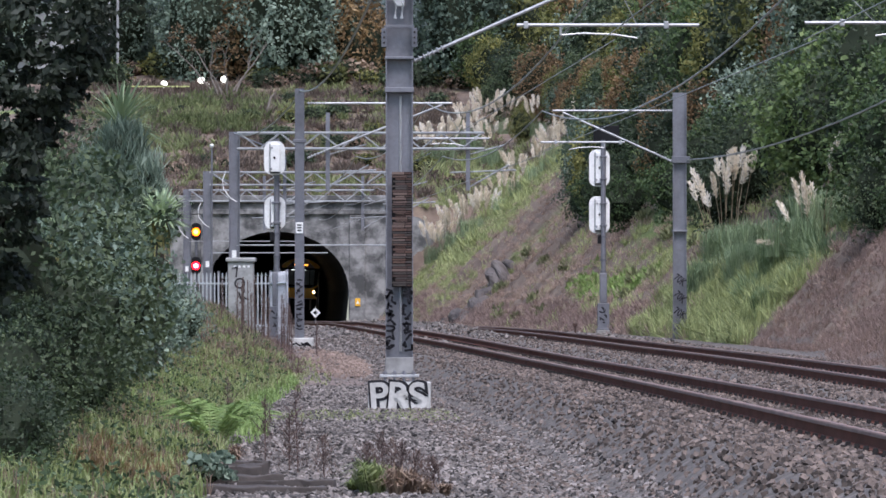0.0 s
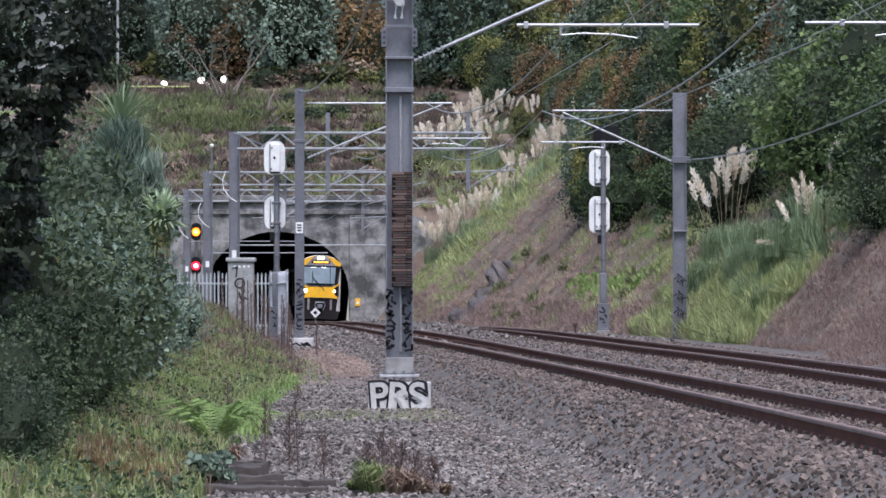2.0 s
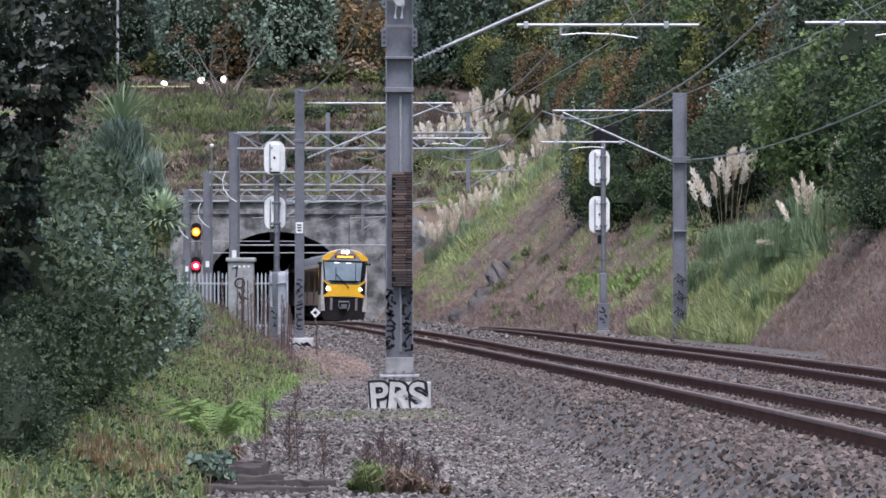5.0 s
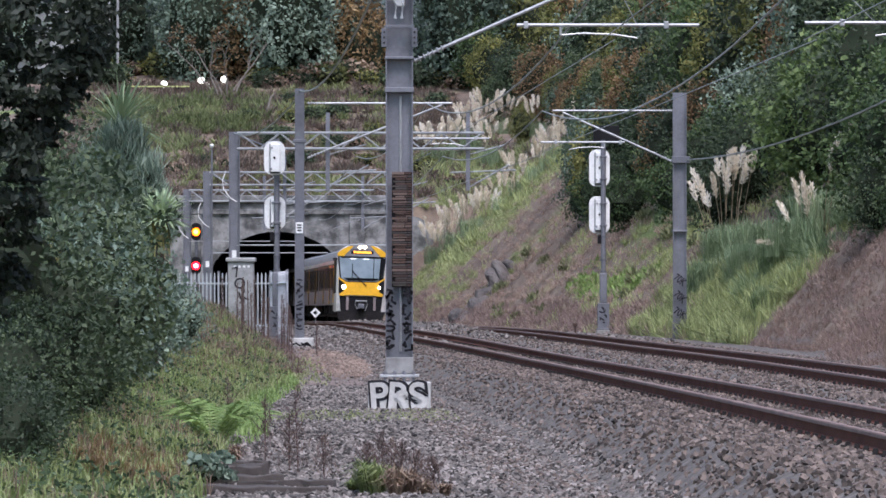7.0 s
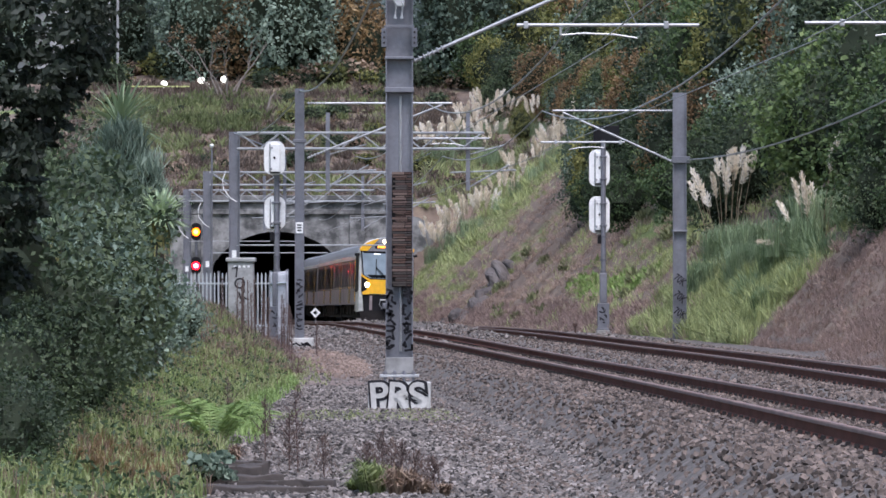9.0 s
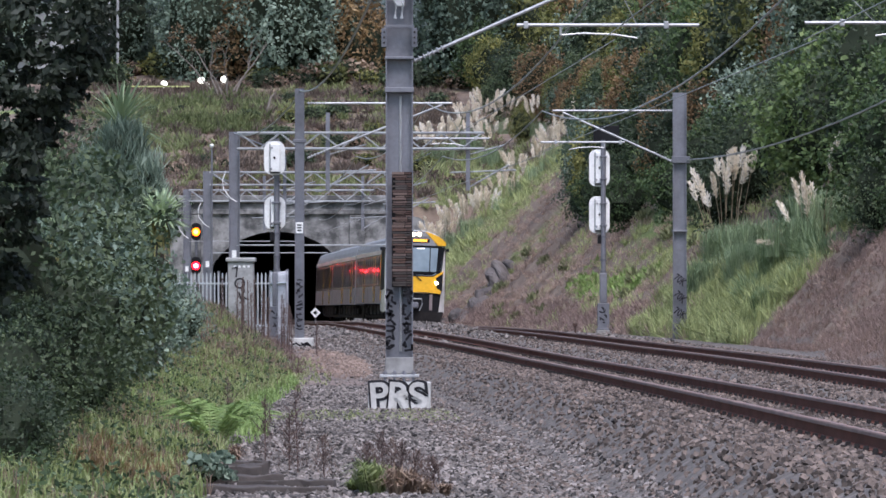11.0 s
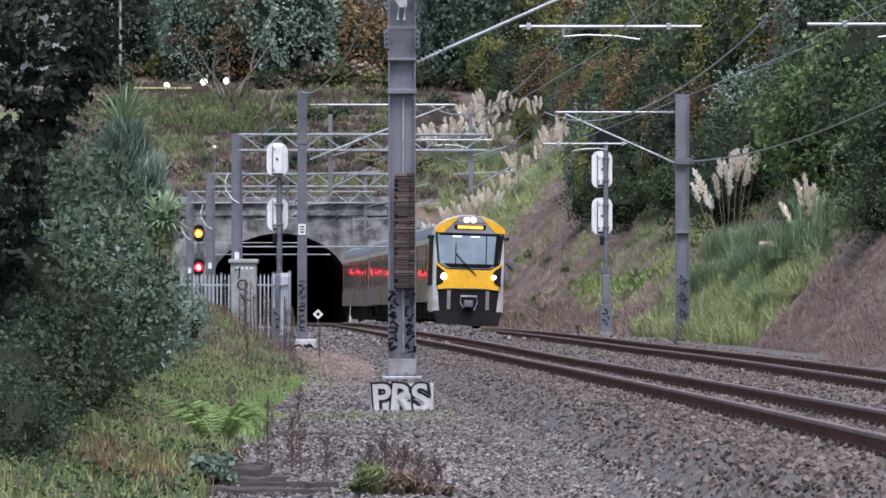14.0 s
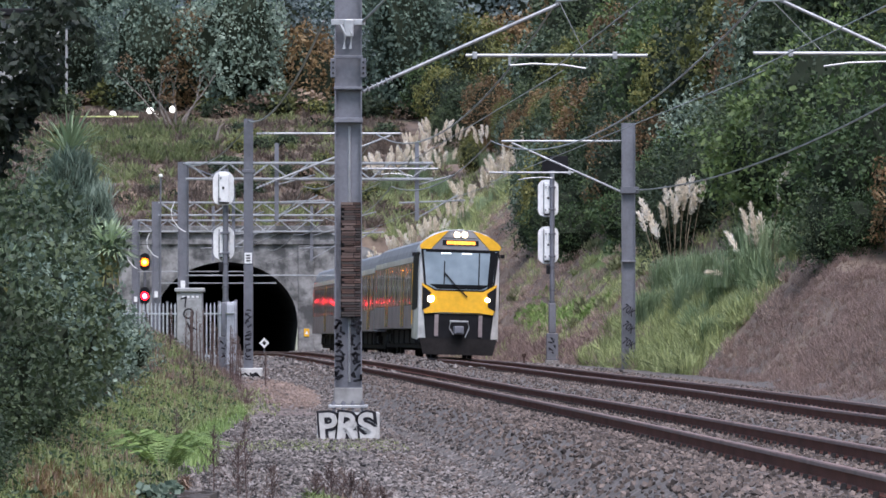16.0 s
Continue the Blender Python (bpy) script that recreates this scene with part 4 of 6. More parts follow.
    for x in (-0.62, 0.05):
        part("cab_light", box(B(), x, x + 0.32, F - 0.036, F - 0.028, 3.38, 3.42, 0.006), CAB_LIGHT, cab, "pale strip light behind the windscreen")
    part("cab_blind", box(B(), -1.12, 1.12, F - 0.034, F - 0.029, 3.43, 3.5), GLASS_DARK, cab)
    part("screen_divider", box(B(), 0.60, 0.64, F - 0.034, F - 0.029, 2.27, 3.43), GLASS_DARK, cab)
    part("desk_edge", slab(B(), [(-0.98, 2.40), (0.98, 2.40), (0.72, 2.25), (-0.72, 2.25)], F - 0.034, F - 0.029), GLASS_DARK, cab)
    sign = face("destination_sign", [(-0.56, 3.66), (0.56, 3.66), (0.56, 3.83), (-0.56, 3.83)], 0.045, BLACK)
    bm = B()
    rng = random.Random(9)
    x = -0.45
    while x < 0.42:
        w = rng.uniform(0.04, 0.09)
        box(bm, x, x + w, F - 0.052, F - 0.045, 3.69, 3.80)
        x += w + 0.018
    part("sign_text_bar", bm, SIGN_GLOW, sign, "glowing orange sign lettering")
    face("lower_mask", [(-1.08, 1.46), (1.08, 1.46), (1.0, 0.62), (-1.0, 0.62)], -0.02, BLACK)
    part("plough", slab(B(), [(-1.26, 0.66), (1.26, 0.66), (1.12, 0.13), (-1.12, 0.13)], F - 0.1, F + 0.1), UNDER, car, "dark obstacle deflector")
    bm = B()
    box(bm, -0.16, 0.16, F - 0.42, F + 0.1, 0.80, 1.06, 0.04)
    tube(bm, (0, F - 0.45, 0.95), (0, F - 0.3, 0.95), 0.1, 12)
    coupler = part("coupler", bm, GALV, car)
    part("coupler_head", box(B(), -0.3, 0.3, F - 0.40, F - 0.25, 1.18, 1.24, 0.01), TUBE, coupler)
    part("hose", polytube(B(), [(-0.28, F - 0.38, 1.2), (-0.32, F - 0.38, 1.0), (-0.18, F - 0.38, 0.78)], 0.02), TUBE, coupler)
    part("hose", polytube(B(), [(0.28, F - 0.38, 1.2), (0.32, F - 0.38, 1.0), (0.2, F - 0.38, 0.70)], 0.02), TUBE, coupler)
    bm = B()
    polytube(bm, [(0.26, F - 0.09, 2.0), (-0.1, F - 0.07, 2.35), (-0.50, F - 0.06, 2.78)], 0.022)
    polytube(bm, [(-0.5, F - 0.055, 3.15), (-0.5, F - 0.055, 2.35)], 0.018)
    part("wiper", bm, BLACK, cab)
    for g in (-1, 1):
        part("camera_pod", box(B(), min(g * 1.37, g * 1.5), max(g * 1.37, g * 1.5), F + 0.75, F + 0.82, 3.3, 3.42, 0.01), BLACK, cab)


def build_train():
    cars = []
    for k in range(3):
        label = ("leading electric train car with a yellow cab front", "middle electric train car with dark glossy sides", "trailing electric train car with dark glossy sides")[k]
        car = thing("train_car", Matrix(), label, "train car", "train")
        y0 = -12 + (1.5 if k == 0 else 0.3)
        car_body(car, y0, 11.7)
        car_sides(car, y0 + (0.6 if k == 0 else 0.1), 11.6, {1, 6} if k else {2, 7})
        for y in (-8.0, 8.0):
            bogie(car, y)
        if k < 2:
            gangway(car, 11.75)
        if k == 0:
            cab_front(car)
        cars.append(car)
    return cars


CARS = build_train()


def motions():
    """The train runs out of the tunnel along the far track at about 11 m/s."""
    for k, car in enumerate(CARS):
        rows = []
        for i in range(33):
            t = i * 0.5
            y = 160.5 + 11.05 * (16.0 - t) + 12.0 + CAR * k
            a, b = on_track(y - 8, 0), on_track(y + 8, 0)
            mid, d = (a + b) / 2, b - a
            rows.append((t, pose(mid.x + 0.06, mid.y, mid.z, 0, 1.62, math.degrees(math.atan2(-d.x, d.y)))))
        walk(car, rows)


# ==== growth ====
RNG = np.random.default_rng(4)


def quads(centres, along, across, name, material, parent, bend=0.0):
    """Leaves: one pointed, slightly folded blade per centre. along and across are half vectors."""
    n = len(centres)
    v = np.empty((n, 4, 3))
    v[:, 0] = centres - along
    v[:, 1] = centres + across
    v[:, 2] = centres + along
    v[:, 3] = centres - across
    if bend:
        v[:, 2, 2] -= bend
    idx = np.arange(n * 4).reshape(n, 4)
    return raw_part(name, v.reshape(-1, 3).tolist(), idx.tolist(), material, parent)


def unit(n, rng):
    d = rng.normal(size=(n, 3))
    return d / np.linalg.norm(d, axis=1, keepdims=True)


def leaf_set(rng, clumps, radii, count, size, droop=0.0, flat=0.5):
    """Leaves over the outer part of many round clumps: centres, half lengths, half widths."""
    w = radii ** 2
    pick = rng.choice(len(clumps), size=count, p=w / w.sum())
    d = unit(count, rng)
    d[:, 2] = np.abs(d[:, 2]) * 0.75 + d[:, 2] * 0.25
    r = radii[pick] * (0.55 + 0.55 * rng.random(count) ** 0.7)
    c = clumps[pick] + d * r[:, None]
    a = unit(count, rng) * flat + d * (1 - flat)
    a[:, 2] -= droop
    a /= np.linalg.norm(a, axis=1, keepdims=True)
    b = np.cross(a, unit(count, rng))
    b /= np.linalg.norm(b, axis=1, keepdims=True)
    s = size * (0.6 + 0.8 * rng.random(count))
    return c, a * s[:, None] * 0.5, b * s[:, None] * 0.27


def lumpy(d, seed):
    """Outline of a crown: how far it reaches in direction d."""
    return 1.0 + 0.5 * noise.noise(Vector(d) * 1.9 + Vector((seed, 0, 0))) + 0.3 * noise.noise(Vector(d) * 4.6 + Vector((0, seed, 0)))


def crown_parts(rng, seed, centre, half, leaves, size, material, parent, droop=0.0, thin=0.30, slim=1.0):
    """A dark solid core for the shade inside, and a lumpy coat of leaves around it."""
    centre, half = np.array(centre), np.array(half)
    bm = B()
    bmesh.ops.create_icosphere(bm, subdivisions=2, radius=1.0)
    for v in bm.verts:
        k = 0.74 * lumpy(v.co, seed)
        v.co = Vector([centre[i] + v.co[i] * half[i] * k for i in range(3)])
    part("shade_core", bm, LEAF_CORE, parent)
    d = unit(leaves, rng)
    k = np.array([lumpy(q, seed) for q in d.tolist()]) * (1.04 - thin * rng.random(leaves) ** 1.6)
    c = centre + d * half * k[:, None]
    a = unit(leaves, rng) * 0.6 + d * 0.3
    a[:, 2] -= droop
    a /= np.linalg.norm(a, axis=1, keepdims=True)
    n = d * 0.6 + unit(leaves, rng) * 0.8 + np.array([0, 0, 0.25])
    b = np.cross(a, n)
    b /= np.linalg.norm(b, axis=1, keepdims=True)
    s = size * (0.55 + 0.9 * rng.random(leaves))
    quads(c, a * s[:, None] * 0.5, b * s[:, None] * 0.30 * slim, "crown", material, parent)


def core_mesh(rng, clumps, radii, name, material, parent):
    """The dark solid core that stands for the shade inside a low bush."""
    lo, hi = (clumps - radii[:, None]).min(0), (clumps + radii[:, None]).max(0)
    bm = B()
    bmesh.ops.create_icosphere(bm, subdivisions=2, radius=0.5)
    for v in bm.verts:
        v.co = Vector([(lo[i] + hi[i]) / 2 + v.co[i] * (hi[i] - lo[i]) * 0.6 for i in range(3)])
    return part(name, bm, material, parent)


def trunk_mesh(bm, h, r, lean, limbs, rng, reach):
    pts = [Vector((lean * (k / 5) ** 2 + rng.uniform(-0.05, 0.05) * k / 3, rng.uniform(-0.05, 0.05) * k / 3, -0.5 + (h + 0.5) * k / 5)) for k in range(6)]
    for k in range(5):
        tube(bm, pts[k], pts[k + 1], r * (1 - 0.15 * k), 8, r * (1 - 0.15 * (k + 1)))
    for k in range(limbs):
        p = pts[2].lerp(pts[5], rng.random())
        a = rng.uniform(0, 6.28)
        q = p + Vector((math.cos(a) * reach * 0.5, math.sin(a) * reach * 0.5, reach * 0.45))
        e = q + Vector((math.cos(a) * reach * 0.35, math.sin(a) * reach * 0.35, reach * 0.5))
        tube(bm, p, q, r * 0.4, 6, r * 0.26)
        tube(bm, q, e, r * 0.26, 5, r * 0.08)
    return bm


def tree_proto(name, seed, h, wide, leaves, size, material, label, category="tree", low=0.04, clumps=26, droop=0.0):
    rng = np.random.default_rng(seed)
    r2 = random.Random(seed)
    t = thing(name, Matrix(), label, category)
    part("trunk", trunk_mesh(B(), h * 0.6, h * 0.02 + 0.02, r2.uniform(-0.3, 0.3), 5, r2, wide * 0.26), BARK, t)
    crown_parts(rng, seed * 0.7, (0, 0, h * (low + (1 - low) * 0.5)), (wide * 0.5, wide * 0.5, h * (1 - low) * 0.5), leaves, size, material, t, droop)
    return t


# Near-black colour of the crown cores: inner shade painted in, seen between leaves.
LEAF_CORE = surface("crown_inner_shade", (0.032, 0.040, 0.027), rough=0.95, grain=4, patch=1.2, bump=0.4)
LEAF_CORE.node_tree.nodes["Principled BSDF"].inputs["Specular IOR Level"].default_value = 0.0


def blades(rng, base, count, length, spread, width, name, material, parent, stiff=0.5, belly=0.35):
    """Arching blades from one or many feet: base is (n, 3), count blades a foot."""
    n = len(base) * count
    foot = np.repeat(base, count, 0) + rng.normal(size=(n, 3)) * np.array([0.25, 0.25, 0.0]) * spread * 0.3
    a = rng.random(n) * 6.283
    out = np.stack([np.cos(a), np.sin(a), np.zeros(n)], 1)
    ln = (length * (0.55 + 0.65 * rng.random(n)))[:, None]
    sp = (spread * (0.15 + 0.85 * rng.random(n)))[:, None]
    side = np.stack([-np.sin(a), np.cos(a), np.zeros(n)], 1) * width * 0.5
    up = np.array([0, 0, 1.0])
    p1 = foot + out * sp * belly + up * ln * 0.62
    p2 = foot + out * sp + up * ln * (stiff + 0.5 * (1 - sp / spread) * 1.0)
    v = np.stack([foot - side, foot + side, p1 + side * 0.8, p1 - side * 0.8, p2], 1)
    i = (np.arange(n) * 5)[:, None]
    f4 = (i + np.array([0, 1, 2, 3])).tolist()
    f3 = (i + np.array([3, 2, 4])).tolist()
    return raw_part(name, v.reshape(-1, 3).tolist(), f4 + f3, material, parent)


def place(u, y):
    return (far_track(min(y, 440)) + u, y, height(u, y))


# woods on the bank
PROTO = [
    tree_proto("broadleaf_tree", 11, 6.5, 5.0, 4600, 0.25, LEAF_DARK, "dense dark green broadleaf tree on the cutting slope"),
    tree_proto("broadleaf_tree", 12, 6.0, 4.9, 4600, 0.24, LEAF_MID, "leafy mid-green broadleaf tree on the cutting slope"),
    tree_proto("broadleaf_tree", 13, 6.2, 4.7, 4600, 0.23, LEAF_YELLOW, "olive and yellowing broadleaf tree on the cutting slope"),
    tree_proto("broadleaf_tree", 14, 7.0, 4.7, 4600, 0.23, LEAF_GREY, "grey-green broadleaf tree on the cutting slope"),
    tree_proto("broadleaf_tree", 15, 6.4, 4.5, 4600, 0.22, LEAF_RUST, "rust-brown autumn tree on the cutting slope"),
]


TALL = [
    tree_proto("tall_tree", 24, 10.5, 7.6, 6800, 0.32, LEAF_HAZE, "tall tree on the hill over the tunnel, leaves paled by painted haze"),
    tree_proto("tall_tree", 25, 11.5, 7.0, 6400, 0.32, LEAF_GREY, "tall pale green tree on the hill over the tunnel"),
    tree_proto("tall_tree", 26, 8.5, 6.0, 4600, 0.34, LEAF_RUST, "half-bare tall tree with rust-brown leaves"),
]
SCRUB = [
    tree_proto("scrub_bush", 21, 6.0, 6.5, 420, 0.8, LEAF_DARK, "low dark green scrub bush on the hillside", "shrub"),
    tree_proto("scrub_bush", 22, 6.0, 6.0, 420, 0.8, LEAF_YELLOW, "low olive scrub bush on the hillside", "shrub"),
    tree_proto("scrub_bush", 23, 5.0, 6.5, 420, 0.8, DRY, "low brown dry scrub bush on the hillside", "shrub"),
]


def scaled(p, s, turn):
    return Matrix.Translation(p) @ Matrix.Rotation(turn, 4, "Z") @ Matrix.Diagonal((s[0], s[1], s[2], 1))


USED = set()


def plant(kind, p, s, turn):
    """Stands a copy of a prototype at p; the first one is the prototype itself."""
    m = scaled(p, s, turn)
    if kind in USED:
        ob = copy_thing(kind, m @ Matrix.Diagonal((1 / kind.scale[0], 1 / kind.scale[1], 1 / kind.scale[2], 1)))
    else:
        USED.add(kind)
        kind.matrix_basis = m
        ob = kind
    return ob


def tree_line(y):
    """Foot of the woods, in metres right of the far track."""
    return 9.0 + 1.0 * smooth(175, 205, y) + 6.0 * smooth(235, 300, y) - 0.8 * (1 - smooth(125, 145, y))


def woods():
    r = random.Random(7)
    rows = ((0.8, 4.2, 0.62), (3.6, 5.0, 0.92), (8.0, 6.4, 1.15), (14.0, 10.0, 1.5))
    for add, step, size in rows:
        y = 112 + r.uniform(0, 3)
        while y < 420:
            u = tree_line(y) + add + r.uniform(-1.1, 1.1)
            k = r.choices(range(5), (30, 18, 27, 12, 13))[0]
            if 250 < y < 330 and add < 14:
                k = r.choices(range(5), (22, 10, 28, 14, 26))[0]
            s = size * r.uniform(0.65, 1.05)
            p = place(u, y)
            if not (y > 300 and u < 17) and p[0] < 0.099 * y + 3.0 and not (add < 1 and 136 < y < 174):
                tagged(plant(PROTO[k], (p[0], p[1], p[2] - 0.35 * s), (s, s, s * r.uniform(0.9, 1.2)), r.uniform(0, 6.28)), group="woods on the bank")
            y += step * r.uniform(0.75, 1.25) * (1.0 if y < 300 else 1.5)
    # woods at the left of the line, added out of view to darken the train's reflections
    for k in range(16):
        y = 140 + k * 11 + r.uniform(-3, 3)
        x = -0.095 * y - 6.0 - r.uniform(0, 4)
        s = r.uniform(1.3, 1.9)
        tagged(plant(PROTO[r.choice((0, 0, 1, 3))], (x, y, height(x - far_track(y), y) - 0.5), (s, s, s), r.uniform(0, 6.28)), group="woods left of the line")
    # scrub on the hill over the tunnel
    for k in range(120):
        x, y = r.uniform(-30, 6), r.uniform(326, 398)
        s = r.uniform(0.10, 0.32)
        if k > 80:
            x, y, s = -28 + (k - 80) * 0.85 + r.uniform(-0.4, 0.4), r.uniform(398.5, 403), r.uniform(0.3, 0.6)
            if -26 < x < -15.5:
                y += 8
        tagged(plant(SCRUB[r.choices(range(3), (40, 25, 35))[0]], (x, y, height(x - far_track(y), y) - 0.3), (s, s, s * 0.8), r.uniform(0, 6.28)), group="scrub on the hill")
    # trees along the top of the hill over the tunnel
    for k in range(19):
        x = -38 + k * 2.6 + r.uniform(-0.8, 0.8)
        y = r.uniform(401, 412) if x > -15 else r.uniform(407, 416)
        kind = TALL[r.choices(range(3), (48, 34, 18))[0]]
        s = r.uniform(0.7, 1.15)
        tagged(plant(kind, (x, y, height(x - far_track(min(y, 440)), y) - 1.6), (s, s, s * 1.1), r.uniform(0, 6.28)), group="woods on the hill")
    for k in range(10):
        x = -46 + k * 6.5 + r.uniform(-1.5, 1.5)
        y = r.uniform(422, 436)
        s = r.uniform(1.5, 1.9)
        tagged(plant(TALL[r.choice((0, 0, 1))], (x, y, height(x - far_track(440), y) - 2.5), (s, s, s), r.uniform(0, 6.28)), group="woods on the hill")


woods()


# shrubs at the foot of the woods and on the left
SHRUB = [
    tree_proto("shrub", 31, 3.0, 3.2, 4800, 0.105, LEAF_DARK, "dense shrub with dark glossy leaves", "shrub", 0.02, 30),
    tree_proto("shrub", 32, 2.6, 3.0, 4800, 0.105, LEAF_GREY, "grey-green shrub with small pale leaves", "shrub", 0.02, 30),
    tree_proto("shrub", 33, 2.6, 2.8, 4000, 0.115, LEAF_MID, "bright green leafy shrub on rough ground", "shrub", 0.02, 24),
    tree_proto("shrub", 34, 2.9, 2.9, 5200, 0.125, LEAF_LIME, "rounded shrub with yellow-green sunlit leaves", "shrub", 0.02, 24),
]


def shrubs():
    r = random.Random(17)
    # the thicket beside the verge: shrub kind, x, y, scale
    for k, x, y, s in ((1, -5.75, 84, 0.82), (1, -5.85, 78, 0.95), (1, -6.3, 98, 0.8), (1, -7.0, 92, 0.9), (1, -6.6, 106, 0.85), (0, -5.2, 70, 0.9), (0, -4.85, 62, 0.72), (1, -5.6, 66, 0.9), (0, -8.1, 100, 1.3), (1, -8.4, 114, 1.1),
                       (0, -9.4, 108, 1.25), (1, -7.1, 118, 0.62), (0, -4.95, 56, 0.8), (0, -4.2, 47.5, 0.42), (0, -4.4, 52, 0.5), (0, -10.9, 122, 1.6), (0, -6.4, 80, 1.15), (1, -7.0, 88, 1.1), (1, -6.1, 110, 0.55), (1, -7.6, 112, 0.9), (0, -3.95, 44.5, 0.36), (0, -3.75, 42.5, 0.3), (0, -4.6, 60, 0.5)):
        u = x - far_track(y)
        z = height(u, y)
        tagged(plant(SHRUB[k], (x, y, z - 0.12), (s, s, s * r.uniform(0.9, 1.1)), r.uniform(0, 6.28)), group="thicket by the verge")
    # on the bank
    for u, y, s, k in ((8.9, 153, 1.35, 0), (8.6, 146, 1.5, 2), (9.4, 141, 1.5, 0), (8.2, 134, 1.2, 2), (7.4, 128, 0.75, 0), (9.9, 156, 1.3, 0), (10.6, 148, 1.5, 2), (8.3, 205, 0.9, 2), (8.9, 214, 1.0, 0),
                       (9.4, 226, 1.0, 2), (10.0, 236, 1.1, 0), (9.0, 190, 1.1, 2), (9.2, 181, 1.1, 0), (10.2, 199, 1.4, 0), (8.6, 130, 0.95, 0), (9.6, 133, 1.5, 2), (9.4, 136, 1.1, 0), (8.6, 145, 1.4, 3), (10.2, 147, 1.5, 3), (9.6, 140, 1.2, 2), (7.7, 126, 0.6, 2), (8.1, 161, 1.15, 0), (7.5, 163.5, 0.95, 0), (9.3, 163, 1.2, 2)):
        p = place(u, y)
        tagged(plant(SHRUB[k], (p[0], p[1], p[2] - 0.2), (s, s, s), r.uniform(0, 6.28)), group="shrubs on the bank")


shrubs()


def overhanging_tree():
    """The dark tree close by, whose branches hang into the view."""
    rng = np.random.default_rng(41)
    r = random.Random(41)
    t = thing("overhanging_tree", pose(-6.4, 50.0, -0.2), "dark-leaved tree with drooping branches over the verge", "tree")
    bm = B()
    tube(bm, (0, 0, -0.4), (0.15, 0, 2.4), 0.16, 8, 0.12)
    tube(bm, (0.15, 0, 2.4), (0.3, 0.1, 5.5), 0.12, 8, 0.06)
    for k in range(9):
        z = 1.6 + k * 0.45
        tube(bm, (0.2, 0, z), (r.uniform(0.9, 1.7), r.uniform(-0.6, 0.6), z + r.uniform(0.2, 0.6)), 0.045, 6, 0.012)
    part("trunk", bm, BARK, t)
    c, rad = [], []
    outline = ((4.8, 3.45), (4.3, 3.40), (4.0, 3.2), (3.75, 3.05), (3.5, 2.95), (3.2, 2.72), (2.95, 2.62), (2.6, 2.45), (2.2, 2.55), (1.8, 2.4), (1.4, 2.2), (0.9, 1.9))
    for (za, xa), (zb, xb) in zip(outline, outline[1:]):
        for k in range(24):
            f = r.random()
            rr = r.uniform(0.10, 0.22)
            x = xa + (xb - xa) * f - rr - 1.7 * r.random() ** 1.5
            c.append((x, r.uniform(-0.7, 0.7), za + (zb - za) * f))
            rad.append(rr)
    c, rad = np.array(c), np.array(rad)
    ce, al, ac = leaf_set(rng, c, rad, 15500, 0.105, 0.5, 0.6)
    quads(ce, al, ac, "crown", LEAF_BLACK, t)


overhanging_tree()


def soft_tree():
    """Fine-needled bushy tree behind the thicket."""
    rng = np.random.default_rng(43)
    t = thing("needle_tree", pose(-7.3, 113.0, 0.0), "soft grey-green fine-needled tree behind the thicket", "tree")
    part("trunk", tube(B(), (0, 0, -0.4), (0.1, 0, 4.0), 0.14, 8, 0.05), BARK, t)
    for k, (x, y, z, a) in enumerate(((0, 0, 3.1, 1.0), (-0.5, 0.2, 3.9, 0.8), (0.45, -0.1, 3.75, 0.75), (0.0, 0.2, 4.5, 0.7), (0.75, 0, 2.9, 0.6), (-0.8, 0, 3.0, 0.7))):
        crown_parts(rng, 4.3 + k, (x, y, z), (a * 0.72, a * 0.72, a), 2600, 0.42, LEAF_GREY, t, -0.9, 0.5, 0.11)


soft_tree()


def cabbage_tree(x, y, top, blade, seed, dead=True, leaves=230):
    rng = np.random.default_rng(seed)
    z0 = height(x - far_track(min(y, 440)), y)
    t = thing("cabbage_tree", pose(x, y, z0), "cabbage tree with a rosette of sword-like leaves", "tree", "cabbage trees")
    h = top - z0
    part("trunk", tube(B(), (0, 0, -0.3), (0.05, 0, h), 0.11, 8, 0.08), BARK, t)
    n = leaves
    d = unit(n, rng)
    d[:, 2] = np.abs(d[:, 2]) * 1.1 - 0.25
    d /= np.linalg.norm(d, axis=1, keepdims=True)
    base = np.array([0.05, 0, h])
    ln = blade * (0.8 + 0.4 * rng.random(n))[:, None]
    side = np.cross(d, [0, 0, 1.0])
    side /= np.linalg.norm(side, axis=1, keepdims=True) + 1e-6
    side *= 0.03
    p0 = base + d * 0.05
    p1 = base + d * ln * 0.6
    p2 = base + d * ln
    p2[:, 2] -= 0.12 * ln[:, 0]
    v = np.stack([p0 - side * 0.6, p0 + side * 0.6, p1 + side, p1 - side, p2], 1)
    i = (np.arange(n) * 5)[:, None]
    raw_part("leaf_rosette", v.reshape(-1, 3).tolist(), (i + np.array([0, 1, 2, 3])).tolist() + (i + np.array([3, 2, 4])).tolist(), BLADE, t)
    if dead:
        m = 46
        a = rng.random(m) * 6.28
        f = blade / 0.9
        c = np.stack([np.cos(a) * 0.28 * f, np.sin(a) * 0.28 * f, h - (0.25 + 0.4 * rng.random(m)) * f], 1)
        al = np.stack([np.cos(a) * 0.12 * f, np.sin(a) * 0.12 * f, (-0.42 - 0.1 * rng.random(m)) * f], 1)
        ac = np.stack([-np.sin(a) * 0.03, np.cos(a) * 0.03, np.zeros(m)], 1)
        quads(c, al, ac, "hanging_leaves", DRY_YELLOW, t)


